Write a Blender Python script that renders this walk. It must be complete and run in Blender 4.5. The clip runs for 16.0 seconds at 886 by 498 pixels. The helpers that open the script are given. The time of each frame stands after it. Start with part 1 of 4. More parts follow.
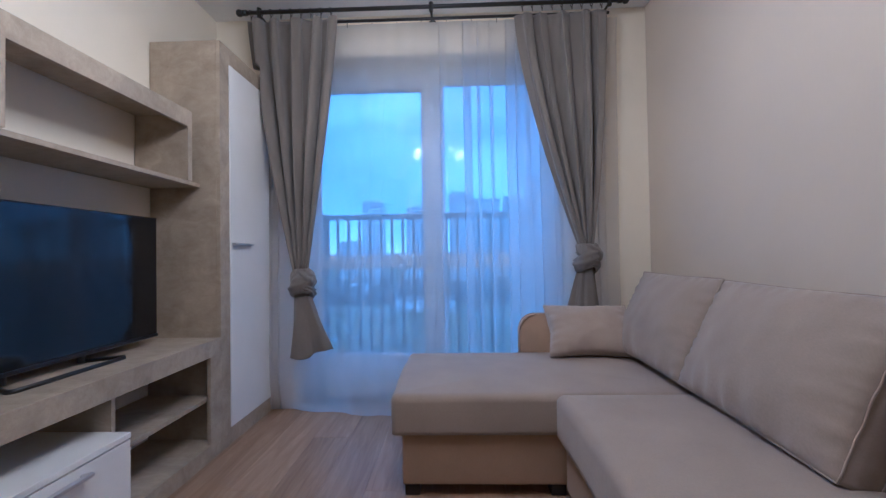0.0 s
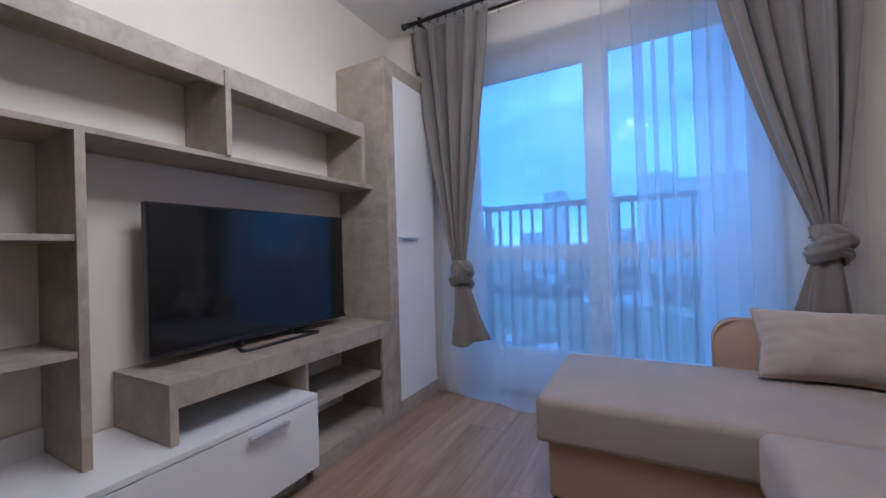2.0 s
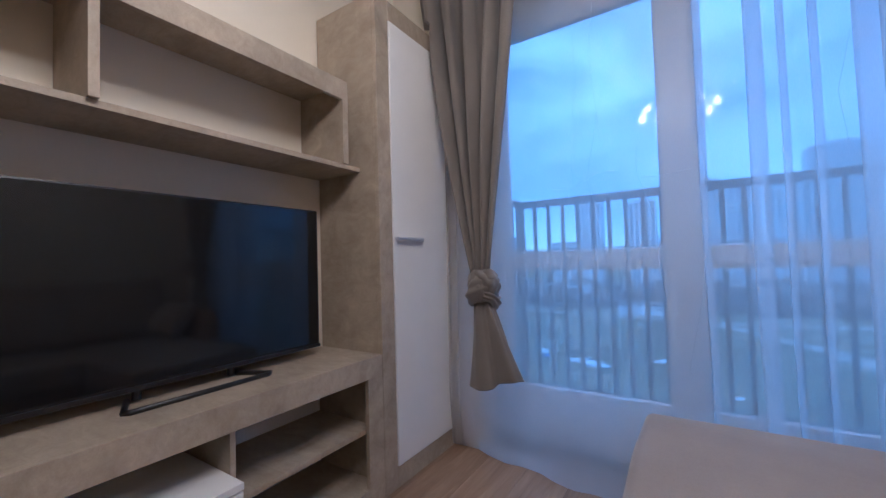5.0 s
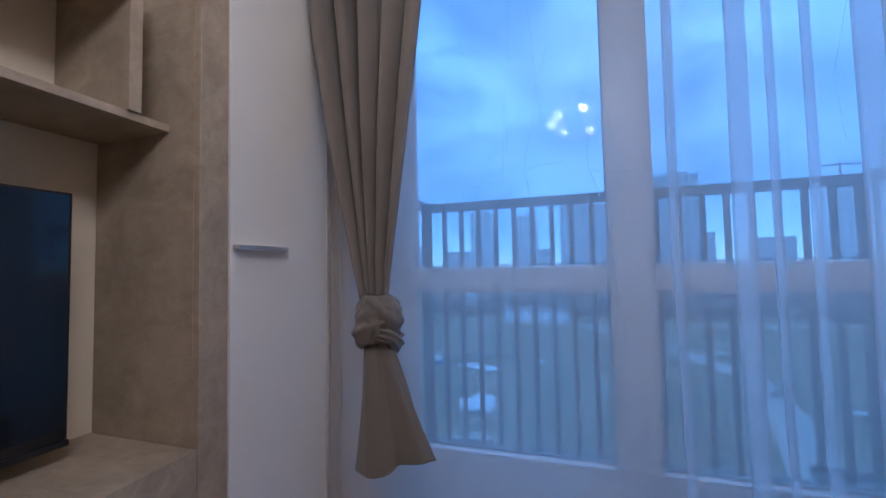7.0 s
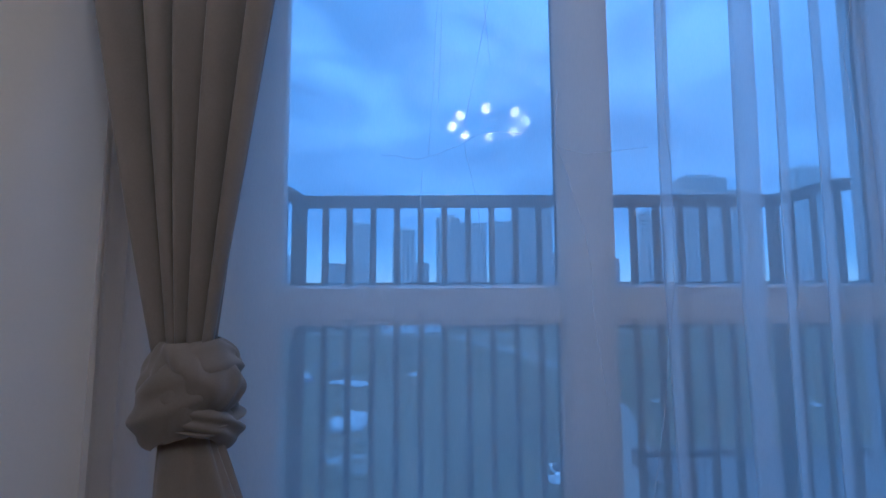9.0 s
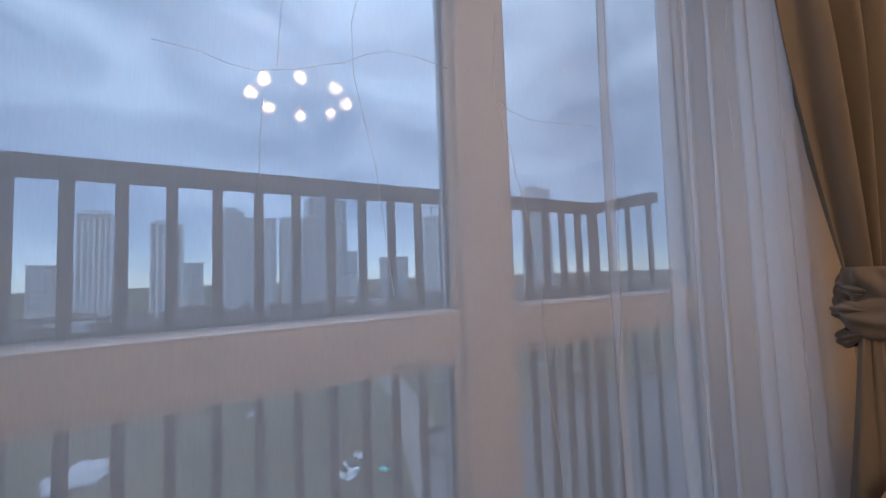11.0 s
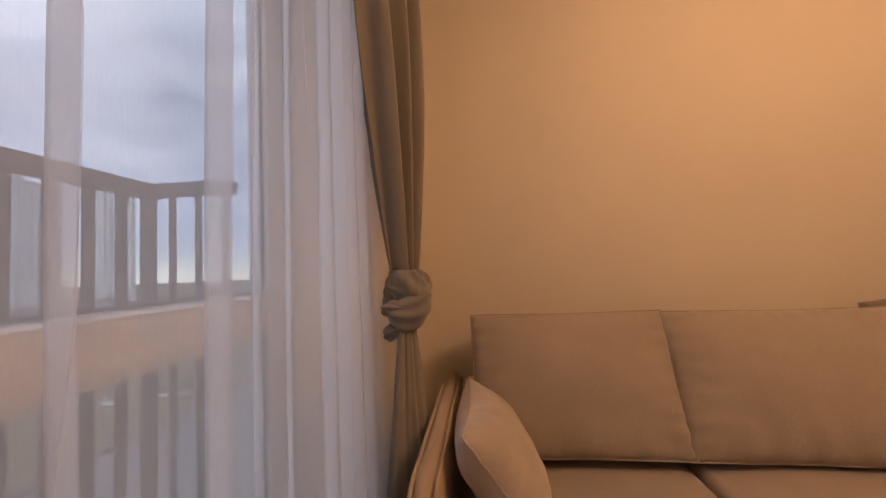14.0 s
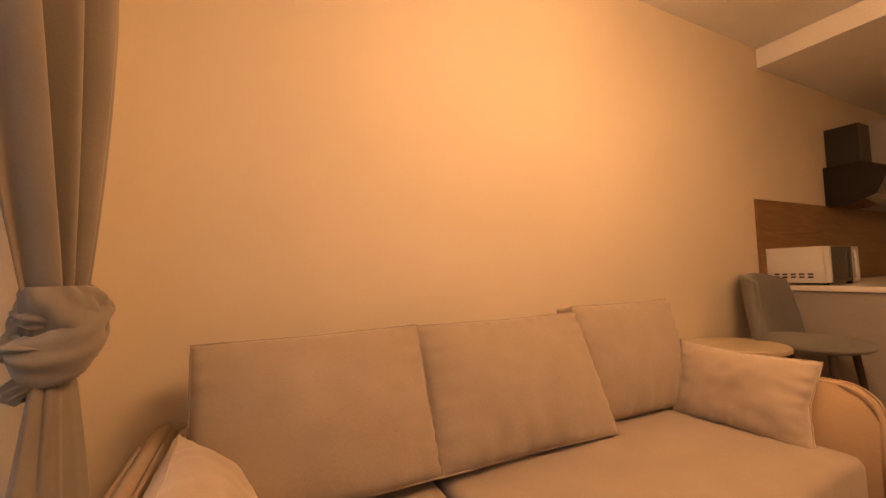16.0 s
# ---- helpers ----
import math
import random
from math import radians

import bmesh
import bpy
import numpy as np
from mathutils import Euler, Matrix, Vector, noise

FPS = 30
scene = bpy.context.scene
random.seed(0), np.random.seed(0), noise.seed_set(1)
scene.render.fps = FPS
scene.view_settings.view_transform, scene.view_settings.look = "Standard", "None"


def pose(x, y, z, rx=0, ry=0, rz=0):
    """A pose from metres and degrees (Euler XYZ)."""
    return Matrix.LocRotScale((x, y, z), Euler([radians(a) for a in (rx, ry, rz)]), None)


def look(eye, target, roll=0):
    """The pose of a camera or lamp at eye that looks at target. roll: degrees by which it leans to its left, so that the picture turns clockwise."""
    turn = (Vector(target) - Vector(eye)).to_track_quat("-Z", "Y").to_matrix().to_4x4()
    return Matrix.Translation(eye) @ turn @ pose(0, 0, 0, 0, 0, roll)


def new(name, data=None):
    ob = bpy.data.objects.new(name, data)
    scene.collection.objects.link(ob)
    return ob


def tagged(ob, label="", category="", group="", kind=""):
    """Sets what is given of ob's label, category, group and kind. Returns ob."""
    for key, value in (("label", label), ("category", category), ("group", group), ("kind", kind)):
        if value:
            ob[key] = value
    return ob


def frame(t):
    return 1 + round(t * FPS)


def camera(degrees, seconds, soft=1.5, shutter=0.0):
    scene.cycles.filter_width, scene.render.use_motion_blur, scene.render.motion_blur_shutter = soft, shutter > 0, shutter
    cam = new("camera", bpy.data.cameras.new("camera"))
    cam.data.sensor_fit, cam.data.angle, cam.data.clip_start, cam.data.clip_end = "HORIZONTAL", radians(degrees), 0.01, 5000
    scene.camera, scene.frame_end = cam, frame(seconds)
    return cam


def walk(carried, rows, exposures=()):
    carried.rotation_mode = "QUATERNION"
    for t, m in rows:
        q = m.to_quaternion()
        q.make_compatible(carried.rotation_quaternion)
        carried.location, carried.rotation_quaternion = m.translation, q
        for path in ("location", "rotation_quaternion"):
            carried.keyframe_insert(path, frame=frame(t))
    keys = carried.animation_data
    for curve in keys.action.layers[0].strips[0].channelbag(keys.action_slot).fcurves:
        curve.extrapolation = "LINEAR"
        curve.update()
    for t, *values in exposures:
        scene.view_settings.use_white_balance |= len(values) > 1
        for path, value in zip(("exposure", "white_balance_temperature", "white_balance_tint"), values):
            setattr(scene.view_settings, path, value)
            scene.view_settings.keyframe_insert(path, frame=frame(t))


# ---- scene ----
cam = camera(97.7, 16.0)
PATH = [
    (0, (0.163, 0.252, 0.958), (0.103, 2.251, 0.99), -0.9),
    (0.5, (0.201, 0.274, 0.95), (-0.13, 2.246, 0.971), -1.0),
    (1, (0.247, 0.308, 0.94), (-0.322, 2.225, 0.956), -1.2),
    (1.5, (0.287, 0.348, 0.947), (-0.5, 2.187, 0.957), -1.5),
    (2, (0.294, 0.38, 0.951), (-0.655, 2.14, 0.96), -1.7),
    (2.5, (0.239, 0.426, 0.956), (-0.835, 2.113, 0.967), -2.0),
    (3, (0.155, 0.492, 0.954), (-0.984, 2.136, 0.965), -2.1),
    (3.2, (0.13, 0.521, 0.952), (-1.033, 2.148, 0.965), -2.2),
    (5.3, (0.017, 1.042, 0.93), (-1.018, 2.752, 1.009), -1.5),
    (5.5, (-0.027, 1.082, 0.931), (-0.987, 2.835, 1.012), -1.8),
    (6, (-0.105, 1.212, 0.958), (-0.935, 3.03, 1.033), -1.1),
    (6.5, (-0.158, 1.327, 0.959), (-0.872, 3.193, 1.052), -1.3),
    (7, (-0.189, 1.461, 0.971), (-0.793, 3.365, 1.065), -1.2),
    (7.5, (-0.256, 1.643, 0.973), (-0.705, 3.588, 1.092), -1.2),
    (8, (-0.26, 1.742, 0.984), (-0.58, 3.713, 1.107), -1.0),
    (10.3, (-0.462, 2.192, 0.992), (0.197, 4.071, 1.175), -1.6),
    (10.5, (-0.459, 2.237, 1.02), (0.313, 4.077, 1.158), -1.9),
    (11, (-0.419, 2.287, 1.035), (0.584, 4.013, 1.158), -2.0),
    (11.5, (-0.392, 2.344, 1.031), (0.866, 3.895, 1.143), -1.9),
    (12, (-0.368, 2.415, 1.026), (1.124, 3.743, 1.122), -1.4),
    (12.5, (-0.332, 2.456, 1.029), (1.372, 3.5, 1.113), -1.3),
    (13, (-0.295, 2.445, 1.033), (1.56, 3.186, 1.124), -1.6),
    (13.5, (-0.243, 2.378, 1.032), (1.691, 2.877, 1.124), -2.0),
    (14, (-0.149, 2.369, 1.016), (1.84, 2.561, 1.114), -2.2),
    (14.5, (-0.067, 2.357, 1.007), (1.927, 2.252, 1.12), -2.4),
    (15, (-0.043, 2.31, 1.02), (1.921, 1.945, 1.125), -2.3),
    (15.5, (-0.014, 2.287, 1.021), (1.88, 1.653, 1.136), -2.0),
    (16, (0.009, 2.264, 1.02), (1.804, 1.39, 1.138), -1.7),
]
# the clip's automatic exposure and white balance
EXPOSURES = [
    (0.0, 0.95, 3350, 5), (3.2, 0.95, 3430, 7), (5.5, 0.80, 3600, 7), (7.0, 0.52, 3600, 7), (8.2, 0.12, 3430, 5), (10.3, 0.22, 4100, 6),
    (11.0, 0.42, 5250, 13), (11.6, 0.60, 6350, 18), (13.0, 0.68, 6350, 21), (14.5, 0.88, 6850, 24), (16.0, 1.4, 8300, 27),
]
walk(cam, [(t, look(eye, aim, roll)) for t, eye, aim, roll in PATH], EXPOSURES)

# ---------------------------------------------------------------- world, sun
world = bpy.data.worlds.new("overcast_sky")
scene.world = world
world.use_nodes = True
wn = world.node_tree.nodes
wl = world.node_tree.links
wn.clear()


def wnode(kind, **kw):
    n = wn.new(kind)
    for k, v in kw.items():
        n.inputs[k].default_value = v
    return n


SUN_ELEV, SUN_TURN = 68.0, -10.0
sky = wn.new("ShaderNodeTexSky")
sky.sky_type = "NISHITA"
sky.sun_disc = False
sky.air_density, sky.dust_density = 0.6, 0.0
sky.sun_elevation, sky.sun_rotation = radians(SUN_ELEV), radians(SUN_TURN)
clear_sky = wnode("ShaderNodeBackground", Strength=0.05)
wl.new(sky.outputs[0], clear_sky.inputs[0])
coord = wn.new("ShaderNodeTexCoord")
mapping = wn.new("ShaderNodeMapping")
mapping.inputs["Scale"].default_value = (1.0, 1.0, 2.3)
wl.new(coord.outputs["Generated"], mapping.inputs[0])
clouds = wnode("ShaderNodeTexNoise", Scale=3.3, Detail=5.0, Roughness=0.5, Distortion=0.35)
wl.new(mapping.outputs[0], clouds.inputs["Vector"])
ramp = wn.new("ShaderNodeValToRGB")
ramp.color_ramp.elements[0].position, ramp.color_ramp.elements[0].color = 0.34, (0.285, 0.345, 0.40, 1)
ramp.color_ramp.elements[1].position, ramp.color_ramp.elements[1].color = 0.66, (0.81, 0.91, 0.98, 1)
wl.new(clouds.outputs[0], ramp.inputs[0])
cloud_layer = wnode("ShaderNodeBackground", Strength=0.46)
wl.new(ramp.outputs[0], cloud_layer.inputs[0])
# an overcast sky is brightest overhead
split = wn.new("ShaderNodeSeparateXYZ")
wl.new(coord.outputs["Generated"], split.inputs[0])
steep = wn.new("ShaderNodeMath")
steep.operation = "POWER"
steep.inputs[1].default_value = 2.0
steep.use_clamp = True
wl.new(split.outputs["Z"], steep.inputs[0])
rise = wn.new("ShaderNodeMath")
rise.operation = "MULTIPLY_ADD"
rise.inputs[1].default_value, rise.inputs[2].default_value = 1.9, 0.33
wl.new(steep.outputs[0], rise.inputs[0])
wl.new(rise.outputs[0], cloud_layer.inputs["Strength"])
both = wn.new("ShaderNodeAddShader")
wl.new(clear_sky.outputs[0], both.inputs[0])
wl.new(cloud_layer.outputs[0], both.inputs[1])
wout = wn.new("ShaderNodeOutputWorld")
wl.new(both.outputs[0], wout.inputs[0])

sun = bpy.data.lights.new("sun", "SUN")
sun.energy, sun.angle, sun.color = 0.4, radians(38), (0.93, 0.96, 1.0)
sun_ob = new("sun", sun)
a, e = radians(SUN_TURN), radians(SUN_ELEV)
sun_ob.matrix_basis = look((0, 0, 60), Vector((0, 0, 60)) - Vector((math.sin(a) * math.cos(e), math.cos(a) * math.cos(e), math.sin(e))))

BULB_GLOW = 86.0
BULB_TINT = (1.0, 0.59, 0.285)

# ---------------------------------------------------------------- materials


class Nodes:
    """A node material with a Principled shader and short ways to add to it."""

    def __init__(self, name):
        self.m = bpy.data.materials.new(name)
        self.m.use_nodes = True
        self.t = self.m.node_tree
        self.b = self.t.nodes["Principled BSDF"]
        self.out = self.t.nodes["Material Output"]

    def n(self, kind, **kw):
        nd = self.t.nodes.new(kind)
        for k, v in kw.items():
            nd.inputs[k].default_value = v
        return nd

    def l(self, a, b):
        self.t.links.new(a, b)

    def coords(self, scale=(1, 1, 1), space="Object"):
        c = self.n("ShaderNodeTexCoord")
        mp = self.n("ShaderNodeMapping")
        mp.inputs["Scale"].default_value = scale
        self.l(c.outputs[space], mp.inputs[0])
        return mp.outputs[0]

    def noise(self, scale, detail=4.0, rough=0.55, stretch=(1, 1, 1), distortion=0.0):
        nd = self.n("ShaderNodeTexNoise", Scale=scale, Detail=detail, Roughness=rough, Distortion=distortion)
        self.l(self.coords(stretch), nd.inputs["Vector"])
        return nd.outputs[0]

    def ramp(self, fac, stops):
        r = self.n("ShaderNodeValToRGB")
        while len(r.color_ramp.elements) < len(stops):
            r.color_ramp.elements.new(0.5)
        for el, (p, c) in zip(r.color_ramp.elements, stops):
            el.position, el.color = p, (*c, 1)
        self.l(fac, r.inputs[0])
        return r.outputs[0]

    def mix(self, fac, c1, c2, mode="MIX"):
        x = self.n("ShaderNodeMix")
        x.data_type, x.blend_type = "RGBA", mode
        if isinstance(fac, (int, float)):
            x.inputs[0].default_value = fac
        else:
            self.l(fac, x.inputs[0])
        for i, c in ((6, c1), (7, c2)):
            if isinstance(c, tuple):
                x.inputs[i].default_value = (*c, 1)
            else:
                self.l(c, x.inputs[i])
        return x.outputs[2]

    def bump(self, height, strength, distance=0.002, chain=None):
        bp = self.n("ShaderNodeBump", Strength=strength, Distance=distance)
        self.l(height, bp.inputs["Height"])
        if chain:
            self.l(chain, bp.inputs["Normal"])
        self.l(bp.outputs[0], self.b.inputs["Normal"])
        return bp.outputs[0]

    def set(self, **kw):
        for k, v in kw.items():
            self.b.inputs[k.replace("_", " ")].default_value = v
        return self


def shade(c, k):
    return tuple(max(0.0, x * k) for x in c)


def plain(name, col, rough=0.5, metal=0.0, vary=0.08, scale=6.0, bump=0.05, fine=220.0, stretch=(1, 1, 1), grit=0.06):
    """A surface with broad blotches, fine grain and a little relief."""
    s = Nodes(name)
    broad = s.ramp(s.noise(scale, 3), [(0.3, shade(col, 1 - vary)), (0.7, shade(col, 1 + vary))])
    grain = s.noise(fine, 2, 0.6, stretch)
    tone = s.ramp(grain, [(0.3, (1 - grit,) * 3), (0.7, (1 + grit,) * 3)])
    s.l(s.mix(1.0, broad, tone, "MULTIPLY"), s.b.inputs["Base Color"])
    s.set(Roughness=rough, Metallic=metal)
    if bump:
        s.bump(grain, bump)
    return s.m


def weave(name, col, rough=0.95, vary=0.07, pitch=900.0, sheen=0.25):
    """Woven upholstery: crossing threads, slubs and soft worn patches."""
    s = Nodes(name)
    broad = s.ramp(s.noise(5.0, 4), [(0.3, shade(col, 1 - vary)), (0.7, shade(col, 1 + vary))])
    t1 = s.noise(pitch, 1, 0.5, (1, 0.12, 0.12))
    t2 = s.noise(pitch, 1, 0.5, (0.12, 1, 1))
    th = s.mix(0.5, t1, t2)
    tone = s.ramp(th, [(0.35, (0.93, 0.93, 0.93)), (0.65, (1.06, 1.06, 1.06))])
    s.l(s.mix(1.0, broad, tone, "MULTIPLY"), s.b.inputs["Base Color"])
    s.set(Roughness=rough, Sheen_Weight=sheen, Sheen_Roughness=0.6)
    soft = s.bump(s.noise(9.0, 3), 0.10, 0.008)
    s.bump(th, 0.12, 0.0006, soft)
    return s.m


def concrete(name, col=(0.385, 0.325, 0.235)):
    """Concrete-look laminate: cloudy greys, pale trowel marks and darker specks."""
    s = Nodes(name)
    cloud = s.noise(5.5, 6, 0.6, (1, 1, 1), 0.8)
    base = s.ramp(cloud, [(0.3, shade(col, 0.78)), (0.5, col), (0.72, shade(col, 1.22))])
    marks = s.noise(22.0, 5, 0.65, (0.5, 1.4, 1.0), 1.2)
    tone = s.ramp(marks, [(0.32, (0.90, 0.89, 0.87)), (0.5, (1, 1, 1)), (0.7, (1.10, 1.10, 1.11))])
    fine = s.noise(260.0, 2, 0.6)
    tone2 = s.ramp(fine, [(0.3, (0.95, 0.95, 0.95)), (0.7, (1.05, 1.05, 1.05))])
    s.l(s.mix(1.0, s.mix(1.0, base, tone, "MULTIPLY"), tone2, "MULTIPLY"), s.b.inputs["Base Color"])
    s.set(Roughness=0.55, Specular_IOR_Level=0.35)
    s.bump(marks, 0.12, 0.002)
    return s.m


def wood(name, dark, light, rough=0.45, along=(8, 0.7, 8), random_tone=True):
    """Wood grain running along one axis, each piece a little different."""
    s = Nodes(name)
    c = s.n("ShaderNodeTexCoord")
    off = s.n("ShaderNodeVectorMath")
    off.operation = "ADD"
    info = s.n("ShaderNodeObjectInfo")
    mul = s.n("ShaderNodeMath")
    mul.operation = "MULTIPLY"
    mul.inputs[1].default_value = 37.0
    s.l(info.outputs["Random"], mul.inputs[0])
    s.l(c.outputs["Object"], off.inputs[0])
    s.l(mul.outputs[0], off.inputs[1])
    mp = s.n("ShaderNodeMapping")
    mp.inputs["Scale"].default_value = along
    s.l(off.outputs[0], mp.inputs[0])
    g = s.n("ShaderNodeTexNoise", Scale=3.0, Detail=7.0, Roughness=0.62, Distortion=0.9)
    s.l(mp.outputs[0], g.inputs["Vector"])
    col = s.ramp(g.outputs[0], [(0.3, dark), (0.55, tuple((p + q) / 2 for p, q in zip(dark, light))), (0.72, light)])
    if random_tone:
        var = s.ramp(info.outputs["Random"], [(0.0, (0.88, 0.87, 0.86)), (1.0, (1.1, 1.1, 1.1))])
        col = s.mix(1.0, col, var, "MULTIPLY")
    s.l(col, s.b.inputs["Base Color"])
    s.set(Roughness=rough)
    s.bump(g.outputs[0], 0.08, 0.001)
    return s.m


def sheer_cloth():
    """Thin white voile: most light passes straight, the rest is scattered through it and back."""
    s = Nodes("white_voile")
    s.t.nodes.remove(s.b)
    thread = s.noise(700.0, 1, 0.5, (1, 1, 0.1))
    tone = s.ramp(thread, [(0.3, (0.90, 0.90, 0.92)), (0.7, (0.94, 0.94, 0.955))])
    back = s.n("ShaderNodeBsdfTranslucent")
    front = s.n("ShaderNodeBsdfDiffuse")
    s.l(tone, back.inputs[0])
    s.l(tone, front.inputs[0])
    cloth = s.n("ShaderNodeMixShader", Fac=0.06)
    s.l(back.outputs[0], cloth.inputs[1])
    s.l(front.outputs[0], cloth.inputs[2])
    clear = s.n("ShaderNodeBsdfTransparent")
    weave_fac = s.n("ShaderNodeMapRange")
    weave_fac.inputs["To Min"].default_value, weave_fac.inputs["To Max"].default_value = 0.46, 0.50
    s.l(s.noise(5.0, 2, 0.5), weave_fac.inputs["Value"])
    mx = s.n("ShaderNodeMixShader")
    s.l(weave_fac.outputs[0], mx.inputs[0])
    s.l(clear.outputs[0], mx.inputs[1])
    s.l(cloth.outputs[0], mx.inputs[2])
    s.l(mx.outputs[0], s.out.inputs[0])
    return s.m


def clear_glass(name, tint=(0.97, 0.985, 0.98)):
    s = Nodes(name)
    s.t.nodes.remove(s.b)
    g = s.n("ShaderNodeBsdfGlass", Roughness=0.0, IOR=1.45)
    g.inputs[0].default_value = (*tint, 1)
    s.l(g.outputs[0], s.out.inputs[0])
    return s.m


def glow(name, tint, power):
    s = Nodes(name)
    s.set(Base_Color=(0.9, 0.85, 0.8, 1), Emission_Color=(*tint, 1), Emission_Strength=power)
    return s.m


def wallpaper(name, col):
    s = Nodes(name)
    fibre = s.noise(60.0, 4, 0.6, (3.2, 3.2, 0.35))
    base = s.ramp(s.noise(1.3, 3), [(0.3, shade(col, 0.965)), (0.7, shade(col, 1.03))])
    tone = s.ramp(fibre, [(0.3, (0.99, 0.99, 0.988)), (0.7, (1.008, 1.008, 1.008))])
    s.l(s.mix(1.0, base, tone, "MULTIPLY"), s.b.inputs["Base Color"])
    s.set(Roughness=0.85, Specular_IOR_Level=0.25)
    r = s.bump(fibre, 0.10, 0.0012)
    s.bump(s.noise(240.0, 2), 0.2, 0.0006, r)
    return s.m


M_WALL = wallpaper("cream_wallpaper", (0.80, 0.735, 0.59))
# sofa wall: beige paper, weaker lamp light on this side put into its colour
M_WALL_SOFA = wallpaper("dimmed_beige_wallpaper", (0.62, 0.545, 0.445))
M_CEIL = plain("white_ceiling_paint", (0.76, 0.75, 0.73), 0.9, vary=0.02, scale=2, bump=0.08, fine=120)
M_PVC = plain("white_pvc", (0.56, 0.58, 0.62), 0.3, vary=0.015, bump=0.0, grit=0.01)
M_GLASS = clear_glass("window_glass")
M_VOILE = sheer_cloth()
M_CONC = concrete("concrete_laminate")
M_WHITE = plain("white_gloss_laminate", (0.84, 0.825, 0.80), 0.28, vary=0.015, bump=0.0, grit=0.01)
M_CHROME = plain("brushed_steel", (0.78, 0.78, 0.79), 0.45, 1.0, vary=0.04, bump=0.04, stretch=(1, 0.05, 1))
M_SOFA = weave("taupe_upholstery", (0.315, 0.255, 0.203))
# the sofa's fabric with warm lamp light on its upright faces put into the colour
M_SOFA_LAMPLIT = weave("lamplit_taupe_upholstery", (0.36, 0.245, 0.148))
M_PILLOW = weave("sand_velvet", (0.37, 0.295, 0.23), 0.8, sheen=0.5)
M_CURTAIN = weave("grey_linen", (0.178, 0.157, 0.132), pitch=1400)
M_BLACK = plain("black_plastic", (0.012, 0.012, 0.013), 0.35, vary=0.1, bump=0.03)
M_IRON = plain("black_lacquered_metal", (0.014, 0.013, 0.013), 0.4, vary=0.1, bump=0.02)
M_FLOOR = wood("oak_laminate", (0.25, 0.158, 0.085), (0.42, 0.295, 0.18), 0.42, (9, 0.8, 9))
M_PANEL = wood("brown_oak_panel", (0.16, 0.085, 0.035), (0.30, 0.17, 0.08), 0.5, (9, 0.9, 9), False)
M_TABLE = wood("pale_table_veneer", (0.40, 0.33, 0.24), (0.52, 0.45, 0.34), 0.45, (1, 7, 7), False)
M_RAIL = plain("dark_grey_paint", (0.055, 0.052, 0.052), 0.5, vary=0.1, bump=0.05)
M_SLAB = plain("balcony_concrete", (0.28, 0.27, 0.26), 0.9, vary=0.12, bump=0.2)
M_CAB = plain("grey_cabinet_laminate", (0.30, 0.28, 0.26), 0.5, vary=0.03)
M_TOP = plain("pale_worktop", (0.68, 0.66, 0.63), 0.35, vary=0.04, fine=90)
M_STEEL = plain("silver_appliance_paint", (0.62, 0.61, 0.60), 0.35, 0.25, vary=0.02, bump=0.02)
M_CHAIR = weave("grey_chair_fabric", (0.12, 0.117, 0.108))
M_LEG = wood("dark_stained_wood", (0.03, 0.02, 0.014), (0.06, 0.04, 0.03), 0.5, (8, 8, 0.8), False)
M_SHELL = plain("brass_fitting", (0.55, 0.42, 0.22), 0.35, 1.0, vary=0.05, bump=0.02)
M_BULB = glow("lit_bulb", BULB_TINT, BULB_GLOW)
tv = Nodes("tv_screen")
tv.set(Base_Color=(0.008, 0.009, 0.011, 1), Roughness=0.07, Specular_IOR_Level=0.5)
M_SCREEN = tv.m
mg = Nodes("dark_oven_glass")
mg.set(Base_Color=(0.01, 0.008, 0.008, 1), Roughness=0.06)
M_OVEN = mg.m

# ---------------------------------------------------------------- mesh helpers


def add_box(bm, lo, hi):
    v = [bm.verts.new((x, y, z)) for x in (lo[0], hi[0]) for y in (lo[1], hi[1]) for z in (lo[2], hi[2])]
    for f in ((0, 1, 3, 2), (4, 6, 7, 5), (0, 4, 5, 1), (2, 3, 7, 6), (0, 2, 6, 4), (1, 5, 7, 3)):
        bm.faces.new([v[i] for i in f])
    return v


def box_bm(lo, hi, bevel=0.0, seg=2):
    bm = bmesh.new()
    add_box(bm, lo, hi)
    if bevel:
        bmesh.ops.bevel(bm, geom=list(bm.edges), offset=bevel, segments=seg, profile=0.6, affect="EDGES")
    return bm


def tube(bm, pts, radius, sides=10, caps=True, flat=1.0):
    """A tube along points; radius is a number or one per point; flat squeezes it across."""
    rings = []
    n = len(pts)
    pts = [Vector(p) for p in pts]
    ref = Vector((0, 0, 1))
    for i, p in enumerate(pts):
        d = (pts[min(i + 1, n - 1)] - pts[max(i - 1, 0)]).normalized()
        if abs(d.dot(ref)) > 0.95:
            ref = Vector((0, 1, 0))
        s = d.cross(ref).normalized()
        u = s.cross(d).normalized()
        r = radius[i] if isinstance(radius, (list, tuple)) else radius
        rings.append([bm.verts.new(p + (s * math.cos(k * 2 * math.pi / sides) * flat + u * math.sin(k * 2 * math.pi / sides)) * r) for k in range(sides)])
    for q, w in zip(rings, rings[1:]):
        for k in range(sides):
            bm.faces.new((q[k], q[(k + 1) % sides], w[(k + 1) % sides], w[k]))
    if caps:
        bm.faces.new(rings[0][::-1])
        bm.faces.new(rings[-1])
    return bm


